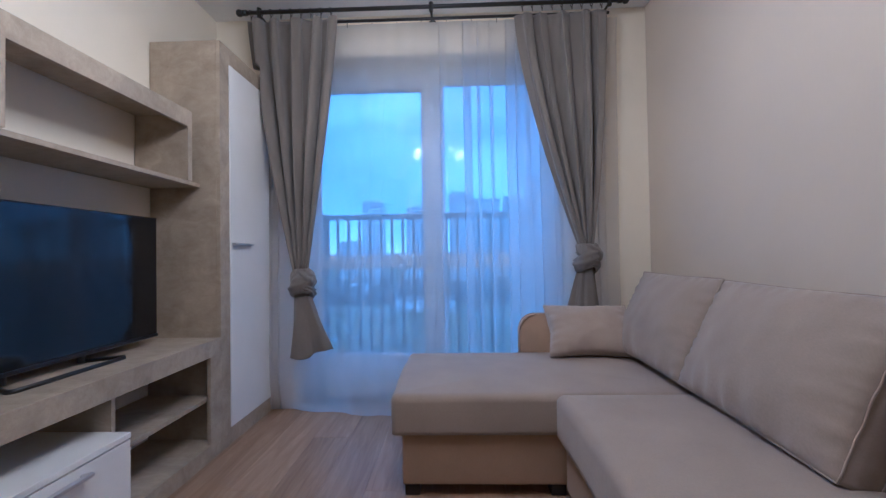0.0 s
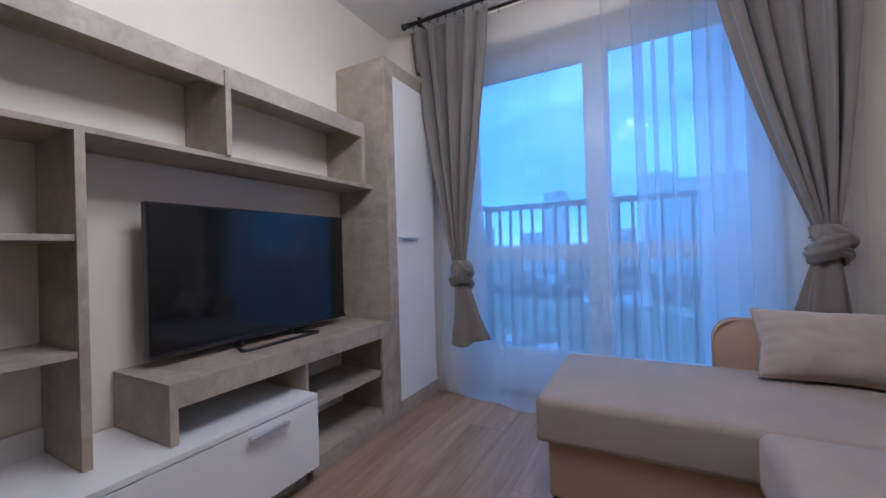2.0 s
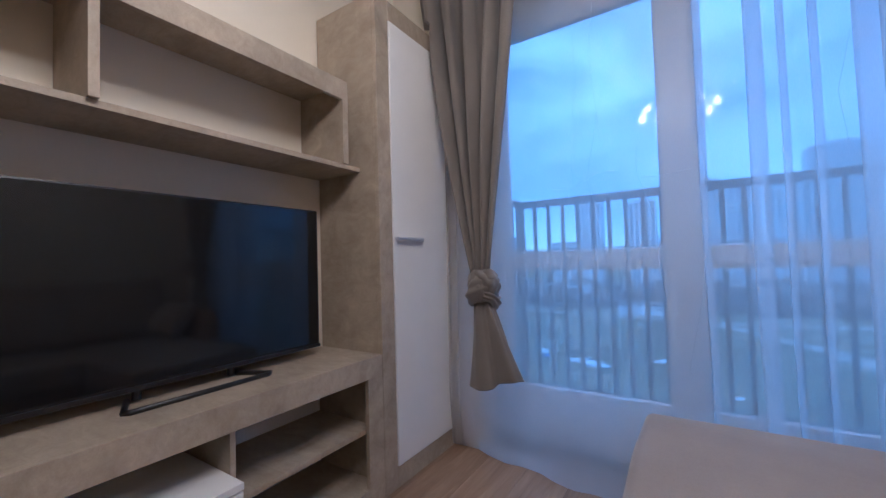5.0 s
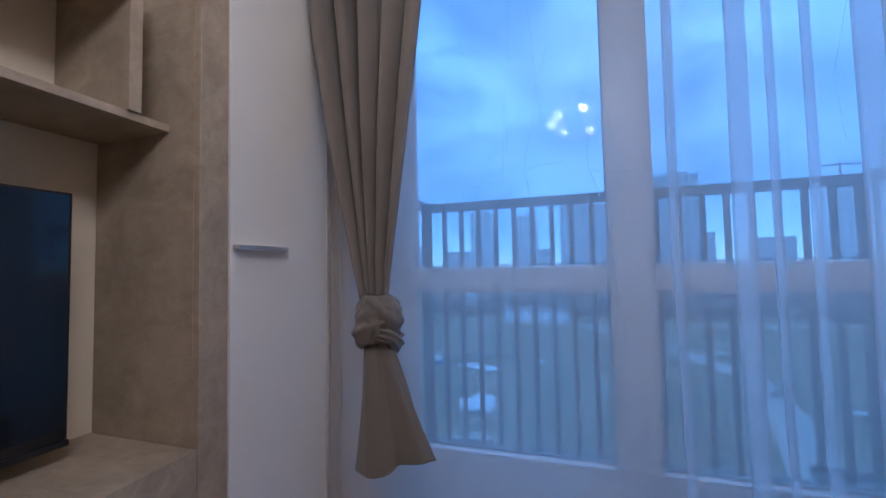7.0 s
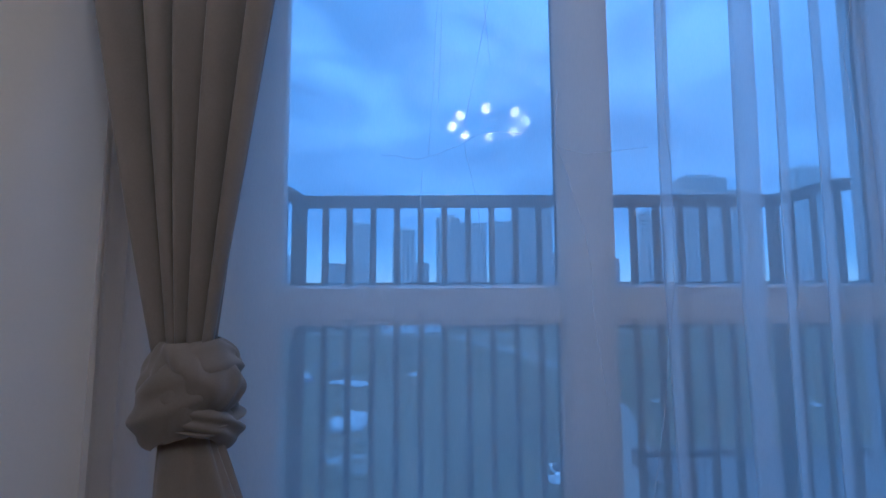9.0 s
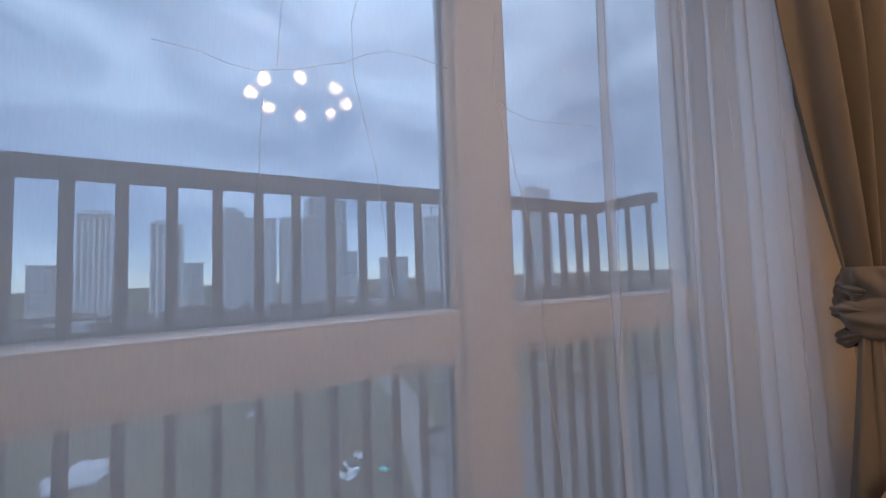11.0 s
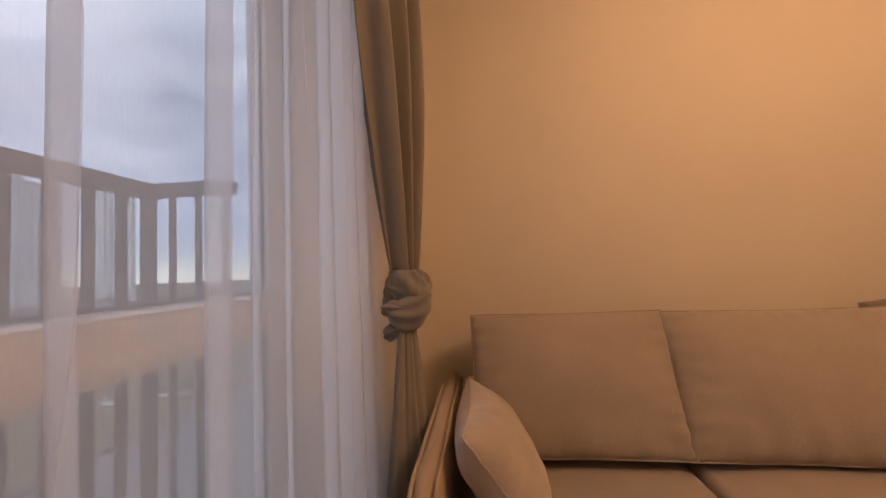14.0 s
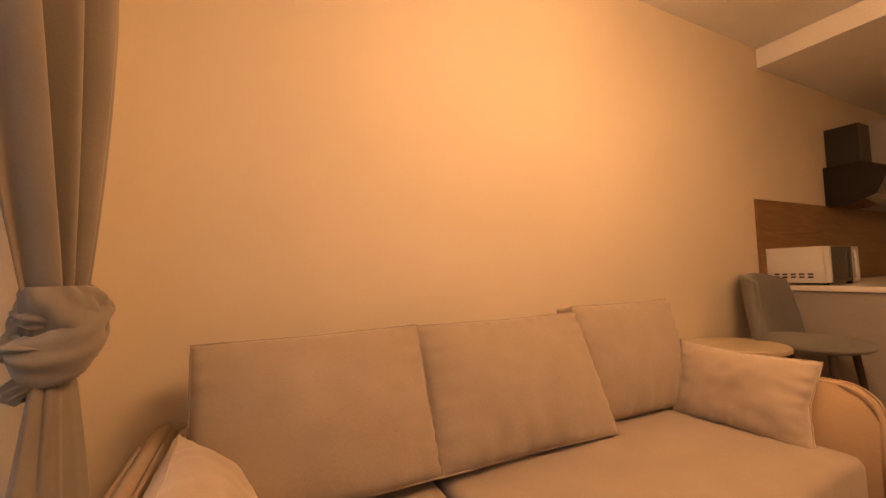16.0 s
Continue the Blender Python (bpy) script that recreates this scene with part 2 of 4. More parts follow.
def sheet(bm, fn, nu, nv, closed=False):
    """A grid of faces through fn(u, v), u and v from 0 to 1."""
    cols = nu if closed else nu + 1
    g = [[bm.verts.new(fn(i / nu, j / nv)) for i in range(cols)] for j in range(nv + 1)]
    for j in range(nv):
        for i in range(nu):
            k = (i + 1) % cols
            bm.faces.new((g[j][i], g[j][k], g[j + 1][k], g[j + 1][i]))
    return bm


def ball(bm, centre, r, sub=2, squash=(1, 1, 1)):
    m = Matrix.Translation(centre) @ Matrix.Diagonal((*squash, 1))
    bmesh.ops.create_icosphere(bm, subdivisions=sub, radius=r, matrix=m)
    return bm


def part(name, bm, material, parent=None, label="", smooth=False, thick=0.0):
    """Links a bmesh, built in world metres, as one mesh object under its thing or part."""
    bmesh.ops.recalc_face_normals(bm, faces=list(bm.faces))
    me = bpy.data.meshes.new(name)
    if smooth:
        for f in bm.faces:
            f.smooth = True
    bm.to_mesh(me)
    bm.free()
    me.materials.append(material)
    ob = new(name, me)
    if thick:
        md = ob.modifiers.new("cloth", "SOLIDIFY")
        md.thickness, md.offset = thick, 0
    if parent is not None:
        ob.parent = parent
        if parent.type == "EMPTY":
            ob.matrix_parent_inverse = parent.matrix_basis.inverted()
    return tagged(ob, label) if label else ob


def thing(name, at, label, category, group="", kind=""):
    ob = new(name)
    ob.empty_display_size = 0.05
    ob.matrix_basis = Matrix.Translation(at)
    return tagged(ob, label, category, group, kind)


def structure(name, bm, material, label, category, smooth=False):
    return tagged(part(name, bm, material, None, "", smooth), label, category, "", "structure")


# ---------------------------------------------------------------- the shell of the room
XL, XR, YW, YB, CEIL = -1.37, 1.39, 2.715, -3.3, 2.507
WX0, WX1, WZ1 = -0.85, 0.89, 2.25

structure("floor", box_bm((XL - 0.1, YB - 0.1, -0.12), (XR + 0.1, YW + 0.35, -0.012)), M_SLAB, "concrete subfloor under light oak laminate", "floor")
structure("ceiling", box_bm((XL - 0.1, YB - 0.1, CEIL), (XR + 0.1, YW + 0.35, CEIL + 0.15)), M_CEIL, "plain white painted ceiling", "ceiling")
structure("ceiling_drop", box_bm((XL, YB, 2.366), (XR, -0.875, CEIL - 0.004), 0.004), M_CEIL, "lowered white ceiling over the kitchen", "ceiling")
structure("wall_west", box_bm((XL - 0.12, YB - 0.1, -0.01), (XL, YW + 0.35, CEIL)), M_WALL, "cream wallpapered wall behind the television unit", "wall")
structure("wall_east", box_bm((XR, YB - 0.1, -0.01), (XR + 0.12, YW + 0.35, CEIL)), M_WALL_SOFA, "wallpapered wall behind the corner sofa, its beige dimmed for lamp light", "wall")
structure("wall_south", box_bm((XL, YB - 0.1, -0.01), (XR, YB, CEIL)), M_WALL, "plain cream wall closing the room", "wall")
north = bmesh.new()
add_box(north, (XL, YW, -0.01), (WX0, YW + 0.3, CEIL))
add_box(north, (WX1, YW, -0.01), (XR, YW + 0.3, CEIL))
add_box(north, (WX0, YW, WZ1), (WX1, YW + 0.3, CEIL))
structure("wall_north", north, M_WALL, "cream wall round the tall balcony window", "wall")

# ---------------------------------------------------------------- the window
win = thing("window_1", (0.02, 2.90, 0.0), "tall white plastic balcony window with four panes", "window", "", "structure")
GY = 2.915
PANES_X = ((-0.762, -0.038), (0.082, 0.775))
LOW, MID0, MID1 = 0.286, 0.884, 0.961


def frame_bar(name, lo, hi, bevel=0.006):
    return part(name, box_bm(lo, hi, bevel), M_PVC, win)


FY0, FY1 = 2.878, 2.955


def add_sill(bm, x0, x1, y0, y1, z):
    """A lower glazing bead whose top slopes down to the room."""
    prof = [(y0, z), (y1, z), (y1, z + 0.010), (y0 + 0.004, z + 0.005), (y0, z + 0.003)]
    a = [bm.verts.new((x0, y, h)) for y, h in prof]
    b = [bm.verts.new((x1, y, h)) for y, h in prof]
    bm.faces.new(a)
    bm.faces.new(b[::-1])
    for k in range(len(prof)):
        q = (k + 1) % len(prof)
        bm.faces.new((a[k], b[k], b[q], a[q]))


frame_bar("window_frame", (WX0, FY0, 0.0), (PANES_X[0][0], FY1, WZ1))
frame_bar("window_frame", (PANES_X[1][1], FY0, 0.0), (WX1, FY1, WZ1))
frame_bar("window_frame", (PANES_X[0][0], FY0, 2.103), (PANES_X[0][1], FY1, WZ1))
frame_bar("window_frame", (PANES_X[1][0], FY0, 2.136), (PANES_X[1][1], FY1, WZ1))
frame_bar("mullion", (PANES_X[0][1], FY0 - 0.004, 0.0), (PANES_X[1][0], FY1, WZ1))
for (px0, px1), top in zip(PANES_X, (2.103, 2.136)):
    frame_bar("transom", (px0, FY0 + 0.003, MID0), (px1, FY1, MID1))
    frame_bar("bottom_panel", (px0, FY0 + 0.003, 0.0), (px1, FY1, LOW))
    for z0, z1 in ((LOW, MID0), (MID1, top)):
        pane = part("pane", box_bm((px0 + 0.002, GY - 0.003, z0 + 0.002), (px1 - 0.002, GY + 0.003, z1 - 0.002)), M_GLASS, win, "clear window glass")
        pane.visible_shadow = False
        bead = bmesh.new()
        w = 0.012
        add_sill(bead, px0, px1, GY - 0.034, GY - 0.005, z0)
        add_box(bead, (px0, GY - 0.026, z1 - w), (px1, GY - 0.005, z1))
        add_box(bead, (px0, GY - 0.026, z0 + w), (px0 + w, GY - 0.005, z1 - w))
        add_box(bead, (px1 - w, GY - 0.026, z0 + w), (px1, GY - 0.005, z1 - w))
        part("glazing_bead", bead, M_PVC, win)
        seal = bmesh.new()
        add_box(seal, (px0 + w, GY - 0.012, z0 + w), (px1 - w, GY - 0.006, z0 + w + 0.004))
        add_box(seal, (px1 - w - 0.004, GY - 0.012, z0 + w + 0.004), (px1 - w, GY - 0.006, z1 - w))
        part("rubber_seal", seal, M_BLACK, win, "thin black rubber seal")
# opening casement round the upper left pane, with its step
sash = bmesh.new()
add_box(sash, (-0.822, FY0 - 0.012, 0.02), (-0.764, FY0 + 0.002, 2.17))
bmesh.ops.bevel(sash, geom=list(sash.edges), offset=0.004, segments=2, affect="EDGES")
part("sash", sash, M_PVC, win)

# ---------------------------------------------------------------- lamp
LAMP = Vector((0.0, 1.19, 2.10))
chandelier = thing("chandelier", (LAMP.x, LAMP.y, CEIL), "lit brass ring chandelier with eight round bulbs", "ceiling lamp")
part("canopy", tube(bmesh.new(), [(LAMP.x, LAMP.y, CEIL), (LAMP.x, LAMP.y, CEIL - 0.03)], [0.06, 0.05], 24), M_SHELL, chandelier)
part("stem", tube(bmesh.new(), [(LAMP.x, LAMP.y, CEIL - 0.02), (LAMP.x, LAMP.y, LAMP.z + 0.05)], 0.008, 10), M_SHELL, chandelier)
part("hub", ball(bmesh.new(), LAMP + Vector((0, 0, 0.04)), 0.04, 2), M_SHELL, chandelier, "", True)
for k in range(8):
    an = k * math.pi / 4 + 0.16
    out = Vector((math.cos(an), math.sin(an), 0))
    end = LAMP + out * 0.262
    part("arm", tube(bmesh.new(), [LAMP + Vector((0, 0, 0.04)), LAMP + out * 0.15 + Vector((0, 0, 0.075)), end + Vector((0, 0, 0.05))], 0.006, 8), M_SHELL, chandelier, "", True)
    part("socket", tube(bmesh.new(), [end + Vector((0, 0, 0.056)), end + Vector((0, 0, 0.028))], 0.014, 12), M_SHELL, chandelier)
    part("bulb", ball(bmesh.new(), end, 0.035, 2), M_BULB, chandelier, "glowing warm round bulb", True)

# ---------------------------------------------------------------- wardrobe
ward = thing("wardrobe", (-1.19, 2.43, 0), "tall narrow wardrobe with concrete-look frame and white door", "wardrobe", "wall unit pieces")
WF = -1.006
part("side_panel", box_bm((XL + 0.004, 2.152, 0.0), (WF - 0.02, 2.174, 2.062), 0.002), M_CONC, ward)
part("side_panel", box_bm((XL + 0.004, 2.672, 0.0), (WF - 0.02, 2.694, 2.062), 0.002), M_CONC, ward)
part("top_panel", box_bm((XL + 0.004, 2.174, 2.040), (WF - 0.02, 2.672, 2.062), 0.002), M_CONC, ward)
part("back_panel", box_bm((XL + 0.004, 2.174, 0.02), (XL + 0.012, 2.672, 2.040)), M_WHITE, ward)
front = bmesh.new()
add_box(front, (WF - 0.02, 2.152, 0.0), (WF, 2.232, 2.062))
add_box(front, (WF - 0.02, 2.664, 0.0), (WF, 2.694, 2.062))
add_box(front, (WF - 0.02, 2.232, 1.976), (WF, 2.664, 2.062))
add_box(front, (WF - 0.02, 2.232, 0.0), (WF, 2.664, 0.085))
bmesh.ops.bevel(front, geom=list(front.edges), offset=0.0015, segments=1, affect="EDGES")
part("front_frame", front, M_CONC, ward, "grey concrete-look border")
wdoor = part("door", box_bm((WF - 0.018, 2.235, 0.088), (WF + 0.004, 2.661, 1.973), 0.002), M_WHITE, ward, "closed white gloss door")
hb = box_bm((WF + 0.005, 2.24, 1.028), (WF + 0.028, 2.424, 1.040), 0.003)
part("handle", hb, M_CHROME, wdoor, "flat steel bar handle")

# ---------------------------------------------------------------- television bench
bench = thing("television_bench", (-1.18, 1.58, 0), "concrete-look television bench with open shelves under it", "tv stand", "wall unit pieces")
BF = -1.006
BACK = XL + 0.004
part("top", box_bm((BACK, 1.015, 0.547), (BF - 0.018, 2.149, 0.567), 0.0015), M_CONC, bench)
part("fascia", box_bm((BF - 0.018, 1.015, 0.487), (BF, 2.149, 0.567), 0.0015), M_CONC, bench)
part("side_panel", box_bm((BACK, 1.015, 0.376), (BF - 0.018, 1.037, 0.547), 0.0015), M_CONC, bench)
part("front_post", box_bm((BF - 0.018, 1.015, 0.376), (BF, 1.04, 0.487), 0.0015), M_CONC, bench)
part("front_post", box_bm((BF - 0.018, 2.068, 0.0), (BF, 2.149, 0.487), 0.0015), M_CONC, bench)
part("side_panel", box_bm((BACK, 2.127, 0.0), (BF - 0.018, 2.149, 0.547), 0.0015), M_CONC, bench)
part("divider", box_bm((BACK, 1.548, 0.074), (BF - 0.012, 1.564, 0.547), 0.001), M_CONC, bench)
part("shelf", box_bm((BACK, 1.564, 0.272), (BF - 0.03, 2.127, 0.290), 0.001), M_CONC, bench)
part("bottom_rail", box_bm((BF - 0.018, 1.564, 0.0), (BF, 2.068, 0.074), 0.0015), M_CONC, bench)
part("bottom_shelf", box_bm((BACK, 1.564, 0.056), (BF - 0.018, 2.127, 0.074), 0.001), M_CONC, bench)
part("back_panel", box_bm((BACK, 1.564, 0.074), (BACK + 0.006, 2.127, 0.547)), M_WHITE, bench)

# ---------------------------------------------------------------- drawer chest
chest = thing("drawer_chest", (-1.16, 0.75, 0), "low white drawer chest under the television bench", "drawer chest", "wall unit pieces")
CX = -0.947
part("top", box_bm((BACK, -0.06, 0.355), (CX, 1.546, 0.374), 0.0015), M_WHITE, chest)
part("side_panel", box_bm((BACK, 1.528, 0.06), (CX - 0.02, 1.546, 0.355), 0.001), M_WHITE, chest)
part("side_panel", box_bm((BACK, -0.06, 0.0), (CX - 0.02, -0.042, 0.355), 0.001), M_WHITE, chest)
part("plinth", box_bm((BACK, -0.042, 0.0), (CX - 0.06, 1.528, 0.06), 0.001), M_CONC, chest)
part("bottom", box_bm((BACK, -0.042, 0.062), (CX - 0.02, 1.528, 0.08)), M_WHITE, chest)
for y0, y1, h0, h1 in ((0.745, 1.546, 1.225, 1.385), (-0.06, 0.741, 0.08, 0.24)):
    dr = part("drawer_front", box_bm((CX - 0.018, y0 + 0.001, 0.072), (CX - 0.001, y1 - 0.001, 0.350), 0.0015), M_WHITE, chest, "white gloss drawer front")
    hd = box_bm((CX + 0.012, h0, 0.317), (CX + 0.028, h1, 0.329), 0.003)
    add_box(hd, (CX - 0.001, h0 + 0.006, 0.319), (CX + 0.012, h0 + 0.018, 0.327))
    add_box(hd, (CX - 0.001, h1 - 0.018, 0.319), (CX + 0.012, h1 - 0.006, 0.327))
    part("handle", hd, M_CHROME, dr, "steel bar handle")

# ---------------------------------------------------------------- shelf tower and bridge shelf
tower = thing("shelf_tower", (-1.23, 0.42, 0.374), "open concrete-look bookshelf tower standing on the white chest", "shelf", "wall unit pieces")
SX = -1.085
for y in (0.835, -0.06):
    part("side_panel", box_bm((BACK, y, 0.374), (SX, y + 0.024, 1.316), 0.0015), M_CONC, tower)
for z in (0.687, 1.008):
    part("shelf", box_bm((BACK, -0.036, z), (SX - 0.008, 0.835, z + 0.018), 0.001), M_CONC, tower)
part("back_rail", box_bm((BACK, -0.036, 0.374), (BACK + 0.016, 0.835, 0.45), 0.001), M_WHITE, tower, "pale low rail along the wall")
bridge = thing("wall_shelf", (-1.23, 1.05, 1.316), "long concrete-look bridge shelf over the television", "shelf", "wall unit pieces")
part("bottom_board", box_bm((BACK, -0.06, 1.316), (-1.108, 2.166, 1.335), 0.0015), M_CONC, bridge)
part("top_board", box_bm((BACK, -0.06, 1.652), (-1.118, 2.082, 1.672), 0.0015), M_CONC, bridge)
part("fascia", box_bm((-1.118, -0.06, 1.594), (-1.10, 2.082, 1.672), 0.0015), M_CONC, bridge)
part("end_strip", box_bm((-1.118, 2.054, 1.335), (-1.10, 2.082, 1.594), 0.0015), M_CONC, bridge)
for y in (1.274, 0.48, -0.06):
    part("divider", box_bm((BACK, y, 1.335), (-1.092, y + 0.022, 1.652), 0.001), M_CONC, bridge)
part("end_panel", box_bm((BACK, 2.058, 1.335), (-1.118, 2.082, 1.652), 0.0015), M_CONC, bridge)

# ---------------------------------------------------------------- television
tele = thing("television", (-1.25, 1.55, 0.567), "thin black flat television, switched off, on a bar stand", "television")
part("housing", box_bm((-1.274, 1.070, 0.602), (-1.238, 2.032, 1.154), 0.004), M_BLACK, tele)
part("screen", box_bm((-1.2395, 1.077, 0.616), (-1.234, 2.025, 1.148), 0.001), M_SCREEN, tele, "glossy dark screen")
part("bezel", box_bm((-1.238, 1.070, 0.602), (-1.232, 2.032, 0.615), 0.001), M_BLACK, tele)
foot = bmesh.new()
tube(foot, [(-1.262, 1.40, 0.574), (-1.16, 1.36, 0.573), (-1.15, 1.37, 0.573), (-1.15, 1.75, 0.573), (-1.16, 1.765, 0.573), (-1.262, 1.70, 0.574)], 0.008, 8)
part("stand_bar", foot, M_BLACK, tele, "black metal foot bar", True)
for y in (1.42, 1.68):
    part("neck", tube(bmesh.new(), [(-1.255, y, 0.574), (-1.252, y, 0.63)], 0.012, 8), M_BLACK, tele)

# ---------------------------------------------------------------- curtain rods
rods = thing("curtain_rod", (0.06, 2.66, 2.47), "black double curtain rod with ball finials", "curtain rod")
RZ = 2.448
part("rod", tube(bmesh.new(), [(-1.075, 2.545, RZ), (1.15, 2.545, RZ)], 0.012, 14), M_IRON, rods, "", True)
part("rod", tube(bmesh.new(), [(-1.06, 2.63, RZ - 0.02), (1.13, 2.63, RZ - 0.02)], 0.009, 12), M_IRON, rods, "", True)
for x, s in ((-1.075, -1), (1.15, 1)):
    fin = tube(bmesh.new(), [(x, 2.545, RZ), (x + s * 0.02, 2.545, RZ), (x + s * 0.03, 2.545, RZ)], [0.017, 0.017, 0.012], 14)
    ball(fin, (x + s * 0.045, 2.545, RZ), 0.022, 2)
    part("finial", fin, M_IRON, rods, "", True)
for x in (-1.0, 0.045, 1.10):
    br = tube(bmesh.new(), [(x, YW, RZ - 0.01), (x, 2.545, RZ - 0.014)], 0.007, 8)
    tube(br, [(x, 2.545, RZ - 0.03), (x, 2.545, RZ + 0.025)], 0.013, 10)
    tube(br, [(x, YW, RZ - 0.01), (x, YW - 0.008, RZ - 0.01)], 0.028, 16)
    part("bracket", br, M_IRON, rods)


def ring_at(x, y, z, parent):
    rb = bmesh.new()
    pts = [(x + 0.002 * math.sin(k), y + 0.02 * math.cos(k * math.pi / 6), z - 0.006 + 0.02 * math.sin(k * math.pi / 6)) for k in range(13)]
    tube(rb, pts, 0.0022, 6, False)
    tube(rb, [(x, y, z - 0.026), (x, y, z - 0.045)], 0.003, 6)
    part("ring", rb, M_IRON, parent, "black curtain ring with clip")


# ---------------------------------------------------------------- grey curtains, knotted
def curtain(x0, x1, xw, ww, y0, zw, tail_len, tail_x, seed, folds, skew=0.0, deep=1.0):
    """A grey curtain gathered to a knot, its tail hanging below."""
    rng = random.Random(seed)
    ph = [rng.uniform(-0.5, 0.5) for _ in range(12)]
    th = thing("curtain", ((x0 + x1) / 2, y0, RZ), "grey linen curtain tied in a loose knot", "curtain", "grey curtains")
    top = RZ - 0.035

    def upper(u, v):
        k = v ** 1.35
        width = (x1 - x0) * (1 - k) + ww * k
        mid = (x0 + x1) / 2 * (1 - k) + xw * k
        uu = u + (0.030 * math.sin(9 * u + ph[0] * 6) + 0.014 * math.sin(23 * u + ph[11] * 6)) * (1 - 0.6 * v)
        wave = math.cos(2 * math.pi * folds * uu + 0.5 * math.sin(2.2 * v + ph[1] * 3)) + 0.28 * math.sin(2 * math.pi * folds * 1.7 * uu + ph[2] * 5)
        amp = deep * (0.026 + 0.022 * min(1, v * 1.6)) * (1 - 0.55 * v ** 3)
        belly = 0.02 * math.sin(math.pi * v) * math.sin(5 * u + ph[3])
        z = top + (zw - top) * v
        if v < 0.02:
            z += 0.006 * math.cos(2 * math.pi * folds * uu)
        x = mid + (u - 0.5) * width + 0.010 * math.sin(2 * math.pi * folds * uu * 2 + ph[4]) * (1 - 0.5 * k)
        if z < 2.12:  # the wardrobe holds it back
            x = max(x, -0.985 + 0.012 * u)
        return (x, y0 + amp * wave + belly + skew * (0.5 - u) * (0.4 + 0.6 * v), z)

    part("panel", sheet(bmesh.new(), upper, 150, 70), M_CURTAIN, th, "gathered grey linen panel", True, 0.0035)
    kz = zw - 0.075

    def bulb(u, v):
        a = 2 * math.pi * u
        q = 0.36 + 0.64 * math.sin(math.pi * (0.10 + 0.80 * v ** 0.8)) ** 0.8
        tw = a - 2.2 * v
        crumple = 1 + 0.10 * math.sin(3 * tw + ph[5]) + 0.05 * math.sin(7 * tw + 4 * v) + 0.025 * math.sin(13 * a + 9 * v)
        r = q * 0.066 * crumple
        lean = 0.022 * math.sin(math.pi * v)
        return (xw + lean + r * 1.05 * math.cos(a), y0 - 0.4 * lean + r * math.sin(a), zw + 0.015 - 0.150 * v + 0.010 * math.cos(a) * v)

    part("knot", sheet(bmesh.new(), bulb, 72, 36, True), M_CURTAIN, th, "bunched fabric knot", True)
    for tilt, rr, dz, wide, turn, swell in ((0.75, 0.054, 0.006, 0.110, 0.4, 0.030), (-0.70, 0.050, -0.055, 0.060, 2.3, 0.026), (0.35, 0.048, -0.028, 0.045, 3.4, 0.030), (-0.15, 0.040, 0.040, 0.040, 4.0, 0.018)):

        def band(u, v):
            a = 2 * math.pi * u
            c = v - 0.5
            reach = 0.78 + 0.30 * math.cos(a - turn - 4.2)
            r = rr + swell * math.cos(math.pi * c) ** 0.7 * reach + 0.0045 * math.sin(15 * v + 2 * a + ph[6]) * math.cos(math.pi * c) + 0.004 * math.sin(5 * a + ph[9] * 6)
            return (xw + 0.006 + r * math.cos(a), y0 + 0.9 * r * math.sin(a), kz + dz + tilt * rr * math.cos(a - turn + 0.5) + c * wide * reach)

        part("wrap", sheet(bmesh.new(), band, 84, 22, True), M_CURTAIN, th, "fabric wrapped round the knot", True)

    def lower(u, v):
        a = 2 * math.pi * u
        k = v ** 0.9
        r = 0.036 + 0.072 * k
        w = 1 + (0.12 + 0.26 * v) * math.sin(3 * a + ph[7] * 4 + 0.8 * v) + (0.18 - 0.04 * v) * math.sin(5 * a + ph[8] * 5 - 0.5 * v) + 0.06 * math.sin(11 * a + ph[10] * 6)
        drop = tail_len * (1 + 0.07 * math.cos(a + 2.8) + 0.03 * math.sin(3 * a))
        return (xw + (tail_x - xw) * v + r * w * math.cos(a), y0 + 0.46 * r * w * math.sin(a), kz - 0.045 - drop * v)

    part("tail", sheet(bmesh.new(), lower, 110, 40, True), M_CURTAIN, th, "hanging curtain tail", True, 0.0035)
    hem = [lower(u / 60, 0.985) for u in range(61)]
    part("hem", tube(bmesh.new(), hem, 0.003, 6, False), M_CURTAIN, th)
    n = 9
    for i in range(n):
        ring_at(x0 + (x1 - x0) * (i + 0.5) / n, 2.545, RZ, th)
    return th


curtain(-1.08, -0.53, -0.765, 0.085, 2.565, 0.875, 0.375, -0.715, 3, 4.6, 0.0, 1.2)
curtain(0.56, 1.085, 0.945, 0.062, 2.588, 1.00, 0.46, 0.915, 8, 4.6, 0.03, 1.0)

# ---------------------------------------------------------------- white sheer curtain
FOLDS = [(-0.955, 0.06), (-0.905, 0.07), (0.10, 0.032), (0.26, 0.06), (0.33, 0.026), (0.41, 0.03), (0.54, 0.09), (0.61, 0.11), (0.68, 0.12), (0.75, 0.10), (0.80, 0.05), (1.08, 0.06)]


